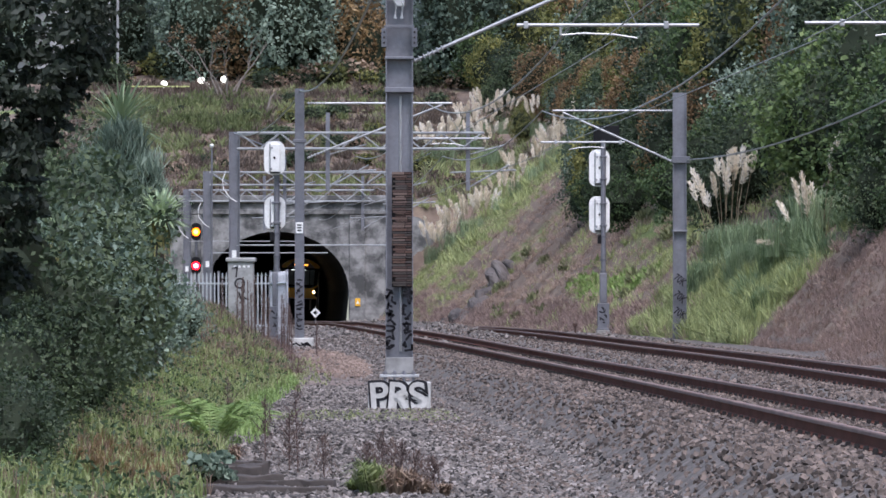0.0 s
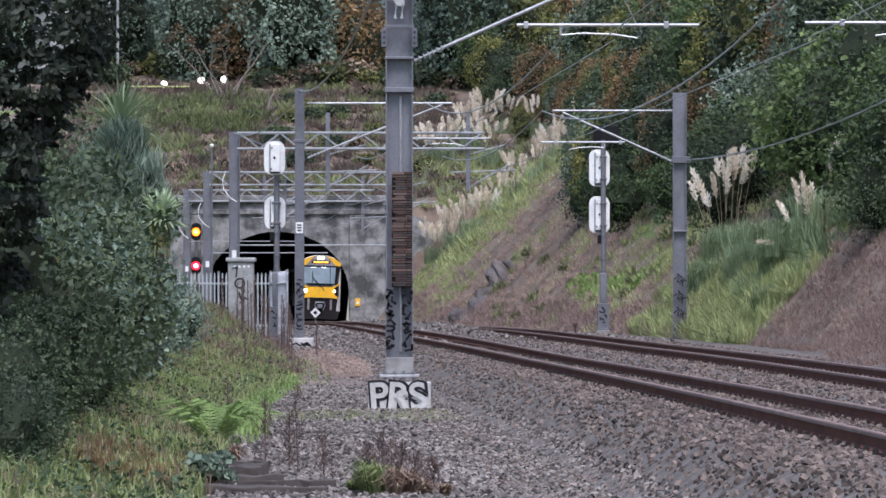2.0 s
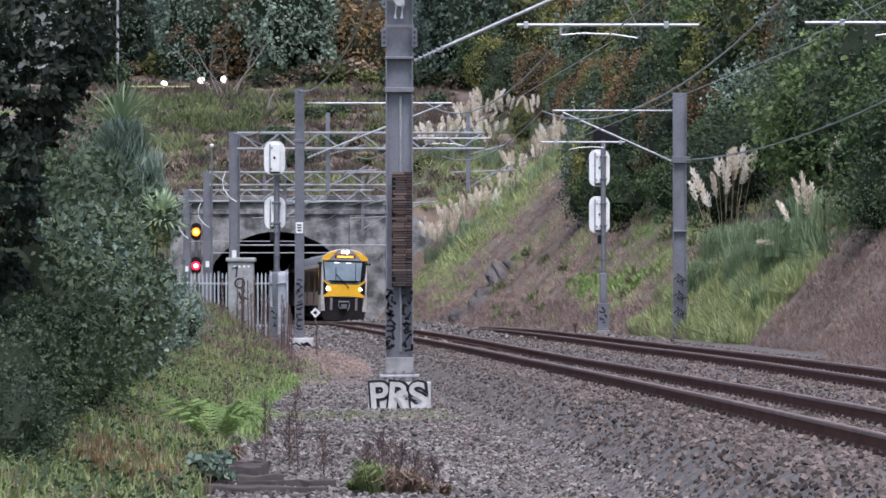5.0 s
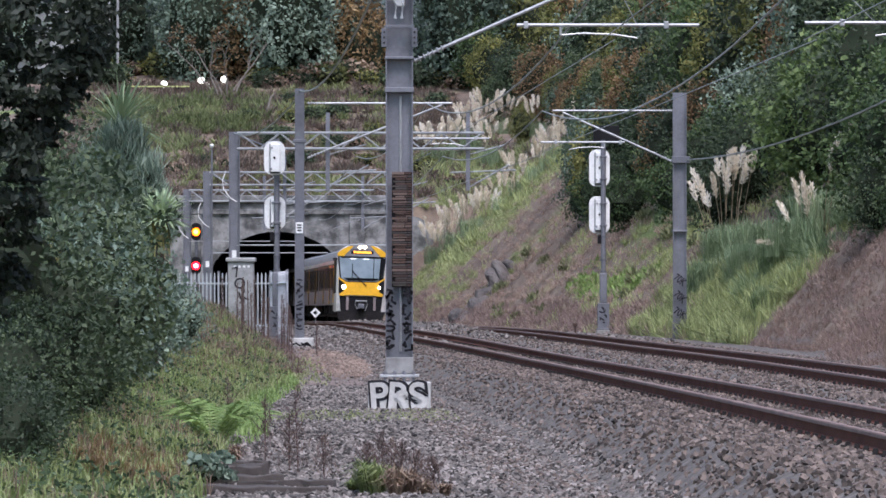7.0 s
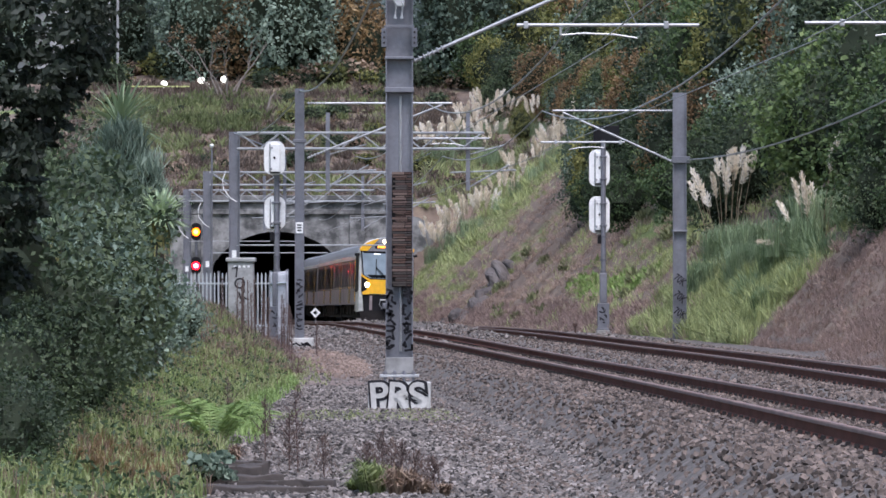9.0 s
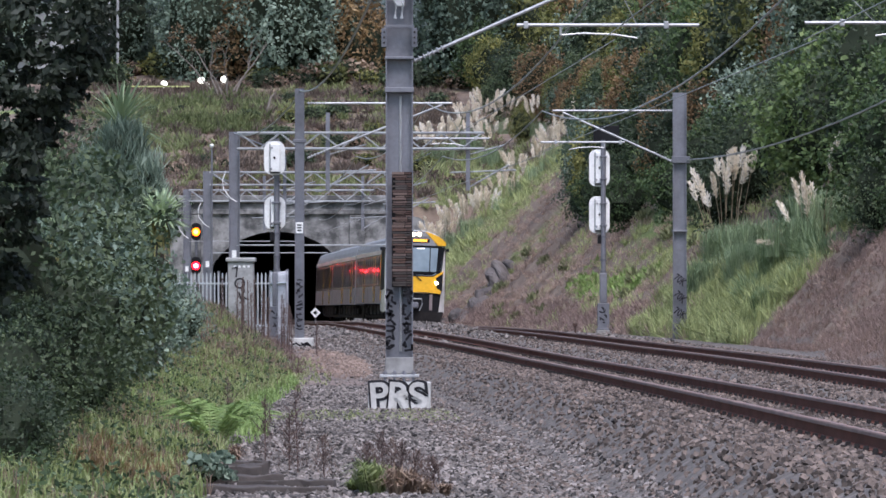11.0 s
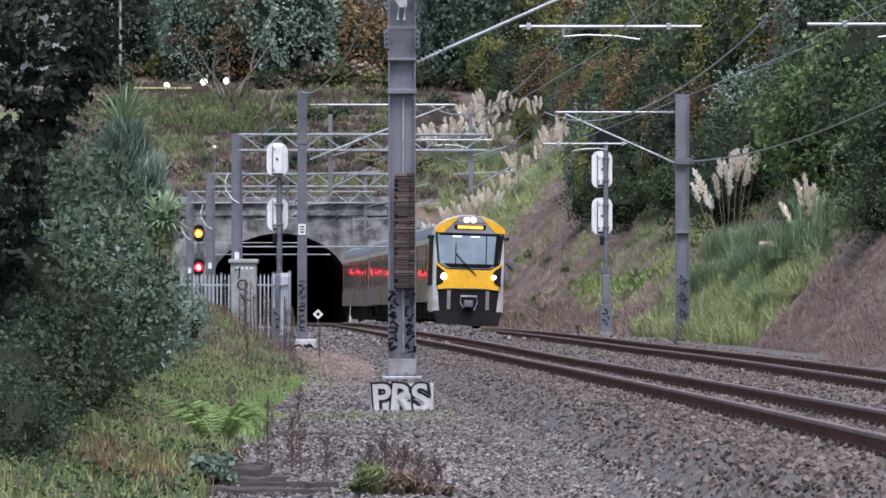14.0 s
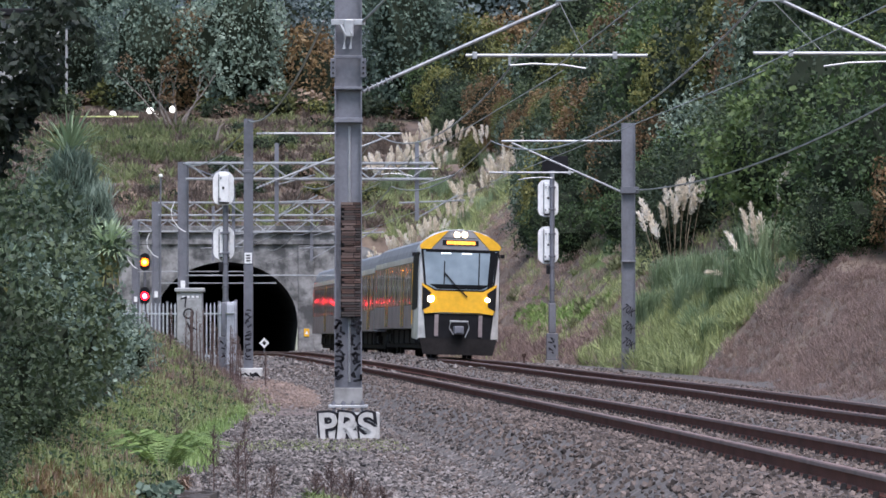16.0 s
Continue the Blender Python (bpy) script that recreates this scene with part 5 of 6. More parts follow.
DRY_YELLOW = leafy("yellowed_blades", [(0.0, (0.09, 0.07, 0.02)), (0.5, (0.24, 0.22, 0.07)), (1.0, (0.42, 0.40, 0.18))], 0.7)
cabbage_tree(-8.5, 130.0, 5.75, 1.5, 51)
cabbage_tree(-5.5, 96.0, 2.75, 0.7, 52)
cabbage_tree(-5.15, 65.5, 1.95, 0.42, 53, True, 70)
cabbage_tree(-11.2, 402.0, 21.4, 1.3, 54, False)


# pampas grass
def plume_on(stalk_foot, tip, ln, fat, rng, t):
    """One stalk, slightly bowed, with its feathery head."""
    foot, top = Vector(stalk_foot), Vector(tip)
    mid = foot.lerp(top, 0.6) + Vector(((top.x - foot.x) * -0.10, 0, 0.06))
    stalk = part("stalk", polytube(B(), [foot, mid, top], 0.011, 4), STALK, t)
    d = (top - mid).normalized()
    hang = Vector((d.x * 1.2 + float(rng.normal()) * 0.25, float(rng.normal()) * 0.2, -0.35))
    n = int(300 * ln * fat / 0.12)
    f = rng.random(n)
    axis = np.array(top)[None] + np.array(d)[None] * ((f - 0.35) * ln)[:, None] + np.array(hang)[None] * (0.30 * ln * np.clip(f - 0.3, 0, 1) ** 2)[:, None]
    o = unit(n, rng)
    swell = (fat * np.sin(np.clip(f * 0.86 + 0.10, 0, 1) * 3.14) ** 0.6)[:, None]
    c = axis + o * swell * rng.random((n, 1)) ** 0.6
    al = (np.array(d)[None] * 0.8 + o * 0.75 + np.array([0, 0, -0.15])) * 0.075 * (0.6 + 0.8 * rng.random((n, 1)))
    quads(c, al, np.cross(al, unit(n, rng)) * 0.22, "plume", PLUME, stalk)


def pampas(u, y, plumes, tall, wide, blades_n, seed, lean=0.0, fat=0.13, tips=(), blade_long=1.15, leaf=None):
    rng = np.random.default_rng(seed)
    r = random.Random(seed)
    p = place(u, y)
    t = thing("pampas_grass", pose(p[0], p[1], p[2] - 0.1), "clump of pampas grass with cream feathery plumes" if plumes or tips else "pale green tussock of long arching blades", "pampas grass", "pampas clumps")
    feet = np.zeros((20, 3))
    feet[:, :2] = rng.normal(size=(20, 2)) * wide * 0.30
    blades(rng, feet, max(6, blades_n // 20), wide * blade_long, wide * 0.7, 0.022, "tussock", leaf or BLADE, t, 0.42, 0.4)
    for dx, z in tips:
        plume_on((dx * 0.4 + r.uniform(-0.1, 0.1), r.uniform(-0.2, 0.2), 0.1), (dx, r.uniform(-0.5, 0.5), z), r.uniform(0.55, 0.85), fat * r.uniform(0.75, 1.15), rng, t)
    for k in range(plumes):
        a, s = r.uniform(0, 6.28), wide * (0.15 + 0.7 * r.random())
        foot = (math.cos(a) * s * 0.3, math.sin(a) * s * 0.3, 0)
        top = (math.cos(a) * s + lean, math.sin(a) * s, tall * r.uniform(0.72, 1.08))
        plume_on(foot, top, r.uniform(0.7, 1.0), fat, rng, t)


STALK = leafy("pampas_stalk", [(0.0, (0.14, 0.11, 0.07)), (0.5, (0.27, 0.22, 0.15)), (1.0, (0.42, 0.36, 0.26))], 0.8)
for k, (u, y, n, tall, wide, bl) in enumerate((
        (7.3, 313, 10, 2.3, 1.3, 160), (8.2, 311, 10, 2.3, 1.3, 160), (9.2, 309, 9, 2.2, 1.3, 160), (9.9, 306, 8, 2.2, 1.2, 150), (10.8, 303, 7, 2.2, 1.2, 150), (11.6, 300, 6, 2.2, 1.2, 140),
        (12.4, 297, 6, 2.1, 1.1, 140), (13.2, 293, 5, 2.1, 1.1, 130), (12.6, 291, 4, 2.0, 1.0, 130), (9.4, 340, 14, 2.6, 1.6, 180), (10.6, 344, 10, 2.4, 1.5, 170), (12.6, 346, 6, 2.8, 1.8, 260), (13.4, 340, 5, 2.8, 1.8, 260),
        (13.2, 358, 7, 2.5, 1.4, 150), (15.0, 361, 8, 2.9, 1.4, 150), (16.6, 363, 5, 2.6, 1.3, 140), (17.6, 350, 3, 2.4, 1.2, 120), (15.6, 320, 4, 2.2, 1.1, 120), (17.0, 318, 3, 2.2, 1.1, 110))):
    pampas(u, y, int(n * 1.5) + 1, tall, wide, bl * 2, 60 + k, 0.0, 0.15)
pampas(6.67, 157.5, 0, 2.75, 1.3, 1300, 90, 0.0, 0.135, (
    (-0.86, 2.55), (-0.66, 2.2), (-0.54, 1.95), (-0.32, 2.35), (-0.21, 3.0), (-0.04, 2.85), (0.18, 3.1), (0.36, 2.95), (0.54, 3.3), (0.68, 3.0), (0.86, 3.1), (0.09, 2.5), (-0.95, 2.2), (0.62, 2.75), (0.28, 3.2)))
pampas(6.97, 140.0, 0, 2.3, 1.3, 900, 92, 0.0, 0.12, (
    (0.75, 3.05), (0.64, 2.7), (-0.16, 1.95), (0.08, 1.7), (-0.08, 1.5), (-0.29, 1.75), (-0.64, 1.2), (1.1, 3.5), (1.27, 2.4), (-1.03, 0.4)))
pampas(6.3, 141.0, 0, 1.9, 1.3, 1300, 91, blade_long=1.3, leaf=TUSSOCK_DARK)
pampas(7.7, 140.5, 0, 1.9, 1.2, 1100, 95, blade_long=1.15)
pampas(5.3, 135.0, 0, 1.2, 0.8, 500, 97, blade_long=1.2, leaf=TUSSOCK_DARK)
pampas(6.2, 148.0, 0, 1.8, 1.3, 1300, 93, blade_long=1.3)
pampas(5.9, 155.0, 0, 1.6, 1.1, 900, 94)
pampas(6.9, 152.0, 0, 1.6, 1.3, 1300, 96, blade_long=1.25)


# grass, weeds and brush
def tufts(name, count, area, material, length, spread, width, per, seed, keep, label):
    """Tufts scattered over part of the plan where keep(u, y) allows; one object of stuff."""
    rng = np.random.default_rng(seed)
    feet = []
    while len(feet) < count:
        u = rng.uniform(area[0], area[1])
        y = rng.uniform(area[2], area[3])
        if keep(u, y, rng.random()):
            p = place(u, y)
            feet.append((p[0], p[1], p[2] - 0.03))
    ob = blades(rng, np.array(feet), per, length, spread, width, name, material, None)
    return tagged(ob, label, "grass", "", "stuff")


def verge_edge(y):
    return -9.7 + 1.3 * smooth(80, 115, y)


def on_verge(green):
    def keep(u, y, r):
        if u > verge_edge(y) + 0.25 * rolling(u, y, 2.0, 4):
            return False
        g = 0.5 + 0.9 * rolling(u, y, 3.0, 21) - 0.22 * smooth(104, 116, y)
        return r < (g if green else 1 - g)
    return keep


def on_bank(green):
    def keep(u, y, r):
        w = u - bank_foot(y)
        if w < -0.25:
            return False
        g = -0.05 + 0.9 * rolling(u, y, 7.0, 21) + 0.55 * smooth(1.0, 4, w) * smooth(150, 165, y) * (1 - smooth(180, 200, y)) + 0.95 * smooth(268, 290, y) * smooth(1.0, 3, w)
        if y < 128:
            g = -0.2 + 0.5 * rolling(u, y, 4.0, 21)
        if 132 < y < 158:
            g = 0.55 + 1.1 * rolling(u, y, 2.0, 27)
        return r < (g if green else 1 - g)
    return keep


def on_hill(green):
    def keep(u, y, r):
        g = 0.15 + 1.1 * rolling(u, y, 9.0, 29)
        return r < (g if green else 1 - g)
    return keep


tufts("verge_grass", 9500, (-14.5, -8.2, 33, 140), GRASS, 0.31, 0.3, 0.016, 6, 101, on_verge(True), "rough green grass on the verge")
tufts("verge_dry_grass", 3600, (-14.5, -8.2, 33, 140), DRY, 0.38, 0.25, 0.010, 5, 102, on_verge(False), "dry straw-coloured grass on the verge")
tufts("bank_dry_grass", 5000, (2.7, 16.0, 128, 318), DRY, 0.34, 0.5, 0.013, 6, 103, on_bank(False), "brown dry grass and brush on the bank")
tufts("spur_dry_grass", 4200, (1.7, 8.0, 78, 130), DRY, 0.22, 0.3, 0.008, 6, 107, on_bank(False), "fine brown dry grass on the near bank")
tufts("bank_grass", 8000, (3.6, 16.0, 128, 318), LONG_GRASS, 0.42, 0.6, 0.014, 7, 104, on_bank(True), "long green grass on the bank")
tufts("hill_dry_grass", 3500, (-14, 16, 319, 402), DRY, 0.45, 0.6, 0.03, 6, 105, on_hill(False), "brown dry scrub on the hill over the tunnel")
tufts("hill_grass", 2000, (-14, 16, 319, 402), GRASS, 0.35, 0.5, 0.03, 5, 106, on_hill(True), "green grass on the hill over the tunnel")


def brush(name, count, area, material, radius, size, per, seed, keep, label, thin=0.07):
    """Soft rounded tufts of twiggy growth that cover a slope."""
    rng = np.random.default_rng(seed)
    c = []
    while len(c) < count:
        u, y = rng.uniform(area[0], area[1]), rng.uniform(area[2], area[3])
        if keep(u, y, rng.random()):
            c.append(place(u, y))
    c = np.repeat(np.array(c), per, 0)
    n = len(c)
    rad = np.repeat(radius * (0.5 + 0.8 * rng.random(count)), per)[:, None]
    d = unit(n, rng)
    d[:, 2] = np.abs(d[:, 2])
    c = c + d * rad * (rng.random((n, 1)) ** 0.5) * np.array([1.0, 1.0, 0.9])
    a = (d * 0.8 + unit(n, rng) * 0.7 + np.array([0, 0, 0.5])) * size * (0.5 + 0.8 * rng.random((n, 1)))
    b = np.cross(a, unit(n, rng)) * thin
    v = np.stack([c - a * 0.5 - b, c - a * 0.5 + b, c + a * 0.5], 1)
    idx = np.arange(n * 3).reshape(n, 3)
    tagged(raw_part(name, v.reshape(-1, 3).tolist(), idx.tolist(), material), label, "brush", "", "stuff")


BRUSH = leafy("brown_brush", [(0.0, (0.13, 0.09, 0.078)), (0.5, (0.31, 0.228, 0.196)), (1.0, (0.55, 0.44, 0.35))], 0.9)
BRUSH_DARK = leafy("dark_brown_brush", [(0.0, (0.05, 0.038, 0.03)), (0.5, (0.13, 0.10, 0.08)), (1.0, (0.25, 0.21, 0.16))], 0.9)
LEAF_OLIVE = leafy("olive_scrub_leaves", [(0.0, (0.05, 0.055, 0.03)), (0.5, (0.13, 0.145, 0.07)), (1.0, (0.25, 0.26, 0.14))], 0.8)
FOOT_BROWN = leafy("dead_red_brown_growth", [(0.0, (0.08, 0.055, 0.05)), (0.5, (0.20, 0.14, 0.127)), (1.0, (0.37, 0.285, 0.25))], 0.9)
HILL_GREEN = leafy("dull_green_growth", [(0.0, (0.06, 0.075, 0.03)), (0.5, (0.15, 0.18, 0.07)), (1.0, (0.27, 0.30, 0.14))], 0.8)
brush("nasturtium_patch", 90, (5.85, 6.9, 178, 206), FERN, 0.3, 0.16, 70, 146, lambda u, y, r: True, "bright green leafy creeper patch on the bank", 0.4)
brush("bank_brush", 2100, (3.3, 15.5, 128, 318), BRUSH, 0.40, 0.12, 130, 141, on_bank(False), "brown twiggy brush covering the bank")
brush("bank_green_brush", 1350, (3.6, 15.5, 128, 318), LONG_GRASS, 0.42, 0.20, 100, 142, on_bank(True), "pale green rough growth on the bank")
brush("hill_brush", 1300, (-16, 16, 319, 403), BRUSH_DARK, 0.7, 0.42, 46, 143, on_hill(False), "brown brush on the hill over the tunnel", 0.12)
brush("hill_green_brush", 620, (-16, 16, 319, 403), HILL_GREEN, 0.7, 0.4, 46, 144, on_hill(True), "green bushy growth on the hill over the tunnel", 0.14)
brush("hilltop_green_brush", 240, (-9, 0.5, 364, 391), HILL_GREEN, 0.8, 0.42, 46, 147, lambda u, y, r: r < 0.35 + rolling(u, y, 6.0, 31), "grassy green growth on the brow of the hill", 0.14)
brush("spur_brush", 2200, (1.7, 8.0, 78, 131), BRUSH, 0.26, 0.085, 90, 145, on_bank(False), "fine brown brush on the near bank")


tufts("tall_bank_grass", 900, (4.1, 6.2, 132, 162), LONG_GRASS, 0.85, 0.8, 0.018, 14, 108, lambda u, y, r: r < 0.35 + 1.3 * rolling(u, y, 1.5, 13), "tall pale green grass on the bank")
brush("verge_dead_growth", 95, (-10.4, -7.9, 112, 142), FOOT_BROWN, 0.26, 0.16, 80, 153, lambda u, y, r: u < verge_edge(y) + 0.6 and r < 0.75 + rolling(u, y, 2.5, 19), "brown dead weeds on the verge beside the cabinet")
brush("upper_grass_mounds", 60, (7.2, 13.5, 282, 346), LONG_GRASS, 0.95, 0.55, 150, 154, lambda u, y, r: r < 0.6 + rolling(u, y, 5.0, 23), "rounded green grass mounds among the pampas", 0.05)
brush("grass_mounds", 46, (4.3, 6.6, 133, 162), LONG_GRASS, 0.62, 0.36, 420, 149, lambda u, y, r: True, "billowing pale yellow-green grass mounds on the bank", 0.05)
brush("dark_mounds", 22, (5.6, 8.0, 134, 158), TUSSOCK_DARK, 0.7, 0.40, 420, 151, lambda u, y, r: True, "dark green arching growth on the bank", 0.06)
brush("bank_scrub", 26, (4.6, 9.0, 165, 262), LEAF_OLIVE, 0.5, 0.18, 220, 152, lambda u, y, r: True, "scattered low olive scrub on the bank", 0.3)
brush("foot_brush", 620, (3.0, 5.4, 150, 300), FOOT_BROWN, 0.5, 0.16, 110, 148, lambda u, y, r: bank_foot(y) - 0.1 < u < bank_foot(y) + 1.2 + 1.2 * rolling(u, y, 9.0, 41), "dark reddish-brown dead growth at the foot of the bank")


def outcrop():
    """Dark bare rock showing through the growth of the bank."""
    rng = random.Random(15)
    bm = B()
    for k in range(22):
        y = rng.uniform(247, 257)
        u = bank_foot(y) + 3.2 * k / 21 + rng.uniform(-0.2, 0.2)
        p = Vector(place(u, y)) + Vector((0, 0, rng.uniform(-0.5, -0.3)))
        m = Matrix.LocRotScale(p, Euler((rng.random(), rng.random(), rng.random())), (rng.uniform(0.5, 1.0), rng.uniform(1.0, 2.2), rng.uniform(0.35, 0.6)))
        bmesh.ops.create_icosphere(bm, subdivisions=3, radius=0.8, matrix=m)
    for v in bm.verts:
        v.co += Vector(noise.noise_vector(v.co * 1.1)) * 0.25 + Vector(noise.noise_vector(v.co * 3.5)) * 0.10
    tagged(part("rock_outcrop", bm, ROCK), "dark weathered rock at the foot of the bank", "rock", "", "structure")


outcrop()


def verge_weeds():
    """Low leafy weeds among the grass of the verge."""
    rng = np.random.default_rng(131)
    c = []
    while len(c) < 14000:
        u, y = rng.uniform(-13.5, -8.3), 36 * (135 / 36) ** rng.random()
        if u < verge_edge(y) and rolling(u, y, 1.6, 33) > 0.0:
            p = place(u, y)
            c.append((p[0], p[1], p[2] + 0.34 * rng.random() ** 1.2))
    c = np.array(c)
    n = len(c)
    a = unit(n, rng) * 0.035 * (0.6 + 0.8 * rng.random((n, 1)))
    b = np.cross(a, unit(n, rng)) * 0.55
    tagged(quads(c, a, b, "verge_weeds", LEAF_WEED, None), "low leafy green weeds among the verge grass", "weeds", "", "stuff")


LEAF_WEED = leafy("weed_leaves", [(0.0, (0.03, 0.055, 0.025)), (0.5, (0.09, 0.14, 0.06)), (1.0, (0.20, 0.27, 0.14))])
verge_weeds()


tufts("orange_dry_grass", 520, (-11.0, -10.0, 45.5, 53), LEAF_RUST, 0.30, 0.25, 0.010, 6, 112, lambda u, y, r: True, "orange-brown dead grass patch on the verge")
tufts("lush_grass", 3200, (-11.8, -8.4, 62, 112), FERN, 0.24, 0.25, 0.016, 6, 113, lambda u, y, r: u < verge_edge(y) + 0.5 and r < 0.5 + rolling(u, y, 3.0, 9), "bright lush grass on the verge")


def weed(x, y, h, seed, material, label, branches=16, thick=0.008):
    rng = np.random.default_rng(seed)
    r = random.Random(seed)
    z = height(x - far_track(y), y)
    t = thing("weed_stalk", pose(x, y, z), label, "weed", "trackside weeds")
    bm = B()
    lean = r.uniform(-0.04, 0.04)
    tube(bm, (0, 0, -0.05), (lean, 0, h), thick, 5, thick * 0.4)
    for k in range(branches):
        zz = h * r.uniform(0.15, 0.95)
        a = r.uniform(0, 6.28)
        q = 0.28 * (1.1 - zz / h) * r.uniform(0.5, 1.1)
        tube(bm, (lean * zz / h, 0, zz), (lean * zz / h + math.cos(a) * q, math.sin(a) * q * 0.6, zz + q * 1.1), 0.004, 4, 0.002)
    tagged(part("stem", bm, WEED, t), "", "", "", "stuff")
    n = 220
    f = rng.random(n)
    c = np.stack([rng.normal(size=n) * 0.075 * (1.15 - f), rng.normal(size=n) * 0.06, 0.12 * h + f * h * 0.9], 1)
    al = unit(n, rng) * 0.018 + np.array([0, 0, 0.02])
    tagged(quads(c, al, unit(n, rng) * 0.007, "seed_head", material, t), "", "", "", "stuff")


WEED = surface("weed_stem", (0.09, 0.055, 0.05), rough=0.9, grain=20, patch=3)
WEED_TOP = leafy("weed_seed", [(0.0, (0.05, 0.035, 0.03)), (0.5, (0.12, 0.085, 0.075)), (1.0, (0.22, 0.17, 0.14))], 0.9)
for k, (x, y, h) in enumerate(((-1.93, 54.0, 0.78), (-1.50, 51.5, 0.92), (-1.62, 52.5, 0.6), (-1.2, 50.5, 0.45), (-0.50, 49.0, 0.45), (-0.62, 49.5, 0.5), (-0.40, 48.6, 0.42), (-0.25, 48.2, 0.35), (-0.1, 47.8, 0.3), (-4.3, 108, 0.9), (-3.2, 74, 0.7), (-0.75, 49.3, 0.4))):
    weed(x, y, h, 120 + k, WEED_TOP, "dry reddish-brown weed stalk growing in the gravel")
for k, (x, y, h) in enumerate(((-4.75, 132, 1.5), (-4.6, 131, 1.3), (-4.85, 133, 1.4), (-3.95, 126, 1.35), (-4.05, 127, 1.2), (-4.1, 126.5, 1.5), (-3.88, 127.5, 1.1), (-5.3, 128, 1.2), (-5.6, 126, 1.1), (-3.3, 130, 0.9), (-5.0, 124, 1.3), (-6.0, 122, 1.0), (-5.0, 128, 1.5), (-5.1, 127.2, 1.35), (-4.85, 128.6, 1.6), (-4.95, 129, 1.2), (-5.15, 128.2, 1.45), (-4.0, 125.4, 1.45), (-3.9, 126.2, 1.3), (-4.12, 127.6, 1.25), (-4.7, 130.5, 1.4))):
    weed(x, y, h, 150 + k, WEED_TOP, "tall dead reed-like stalk on the verge", 6, 0.022)


def fern(x, y, seed):
    r = random.Random(seed)
    z = height(x - far_track(y), y)
    t = thing("fern", pose(x, y, z), "bright green fern with arching fronds", "fern")
    for k in range(17):
        a = r.uniform(0, 6.28) if k > 5 else (k % 2) * math.pi + r.uniform(-0.5, 0.5)
        ln = r.uniform(0.5, 0.78)
        rise = r.uniform(0.3, 0.55)
        bm = B()
        pts = [Vector((math.cos(a) * ln * f, math.sin(a) * ln * f * 0.7, rise * math.sin(min(1.0, f * 1.15) * 2.1) + 0.05)) for f in (0, 0.2, 0.4, 0.6, 0.8, 1.0)]
        polytube(bm, pts, 0.007, 4)
        for i in range(22):
            f = 0.12 + 0.86 * i / 21
            j = min(4, int(f * 5))
            p = pts[j].lerp(pts[j + 1], f * 5 - j)
            d = (pts[j + 1] - pts[j]).normalized()
            n = Vector((-math.sin(a), math.cos(a) * 0.7, 0.35))
            w = 0.11 * math.sin(3.14 * (0.1 + 0.88 * f)) + 0.01
            for g in (-1, 1):
                q = p + Vector((n.x * g, n.y * g, -0.15)) * w + d * w * 0.4
                bm.faces.new([bm.verts.new(v) for v in (p - d * 0.013, p + d * 0.013, q)])
        part("frond", bm, FERN, t)


fern(-2.80, 60.6, 5)
fern(-2.72, 62.0, 6)
fern(-3.05, 63.0, 7)


def grass_clump(x, y, seed, h, label, material, n=140):
    z = height(x - far_track(y), y)
    t = thing("grass_clump", pose(x, y, z - 0.02), label, "grass clump", "clumps in the gravel")
    blades(np.random.default_rng(seed), np.zeros((1, 3)), n, h, h * 0.85, 0.022, "blade_tuft", material, t, 0.4)


for k, (x, y, h, mt) in enumerate(((-0.72, 46.5, 0.44, 0), (-0.60, 46.2, 0.42, 0), (-0.45, 46.0, 0.36, 1), (-0.3, 46.3, 0.33, 1), (-0.15, 46.0, 0.22, 1), (-0.85, 46.8, 0.2, 0), (0.02, 45.8, 0.2, 1), (-2.2, 49.2, 0.24, 1), (-2.3, 55, 0.3, 1))):
    grass_clump(x, y, 170 + k, h, ("bright green grass clump in the gravel", "brown dry grass clump in the gravel")[mt], (GRASS, DRY)[mt])
tufts("thin_gravel_grass", 620, (-9.2, -6.2, 73, 84), GRASS, 0.10, 0.12, 0.010, 6, 110, lambda u, y, r: r < 1.0 - ((y - 78.5) / 4.5) ** 2 + 0.5 * rolling(u, y, 0.8, 17), "thin low grass across the gravel")
tufts("verge_lip_grass", 700, (-9.4, -7.2, 104, 128), GRASS, 0.16, 0.2, 0.016, 6, 111, lambda u, y, r: r < 0.8 - 0.4 * (u + 9.4), "short green grass at the verge lip")


def ivy(x, y):
    rng = np.random.default_rng(77)
    z = height(x - far_track(y), y)
    t = thing("ivy_bush", pose(x, y, z), "low blue-green ivy growing over timber", "ivy")
    c = np.stack([rng.uniform(-0.28, 0.3, 12), rng.uniform(-0.15, 0.15, 12), rng.uniform(0.02, 0.26, 12)], 1)
    rad = np.full(12, 0.11)
    ce, al, ac = leaf_set(rng, c, rad, 420, 0.075, 0.3, 0.7)
    quads(ce, al, ac * 1.5, "ivy_leaves", LEAF_GREY, t)
    core_mesh(rng, c, rad, "shade_core", LEAF_CORE, t)


ivy(-2.30, 48.5)


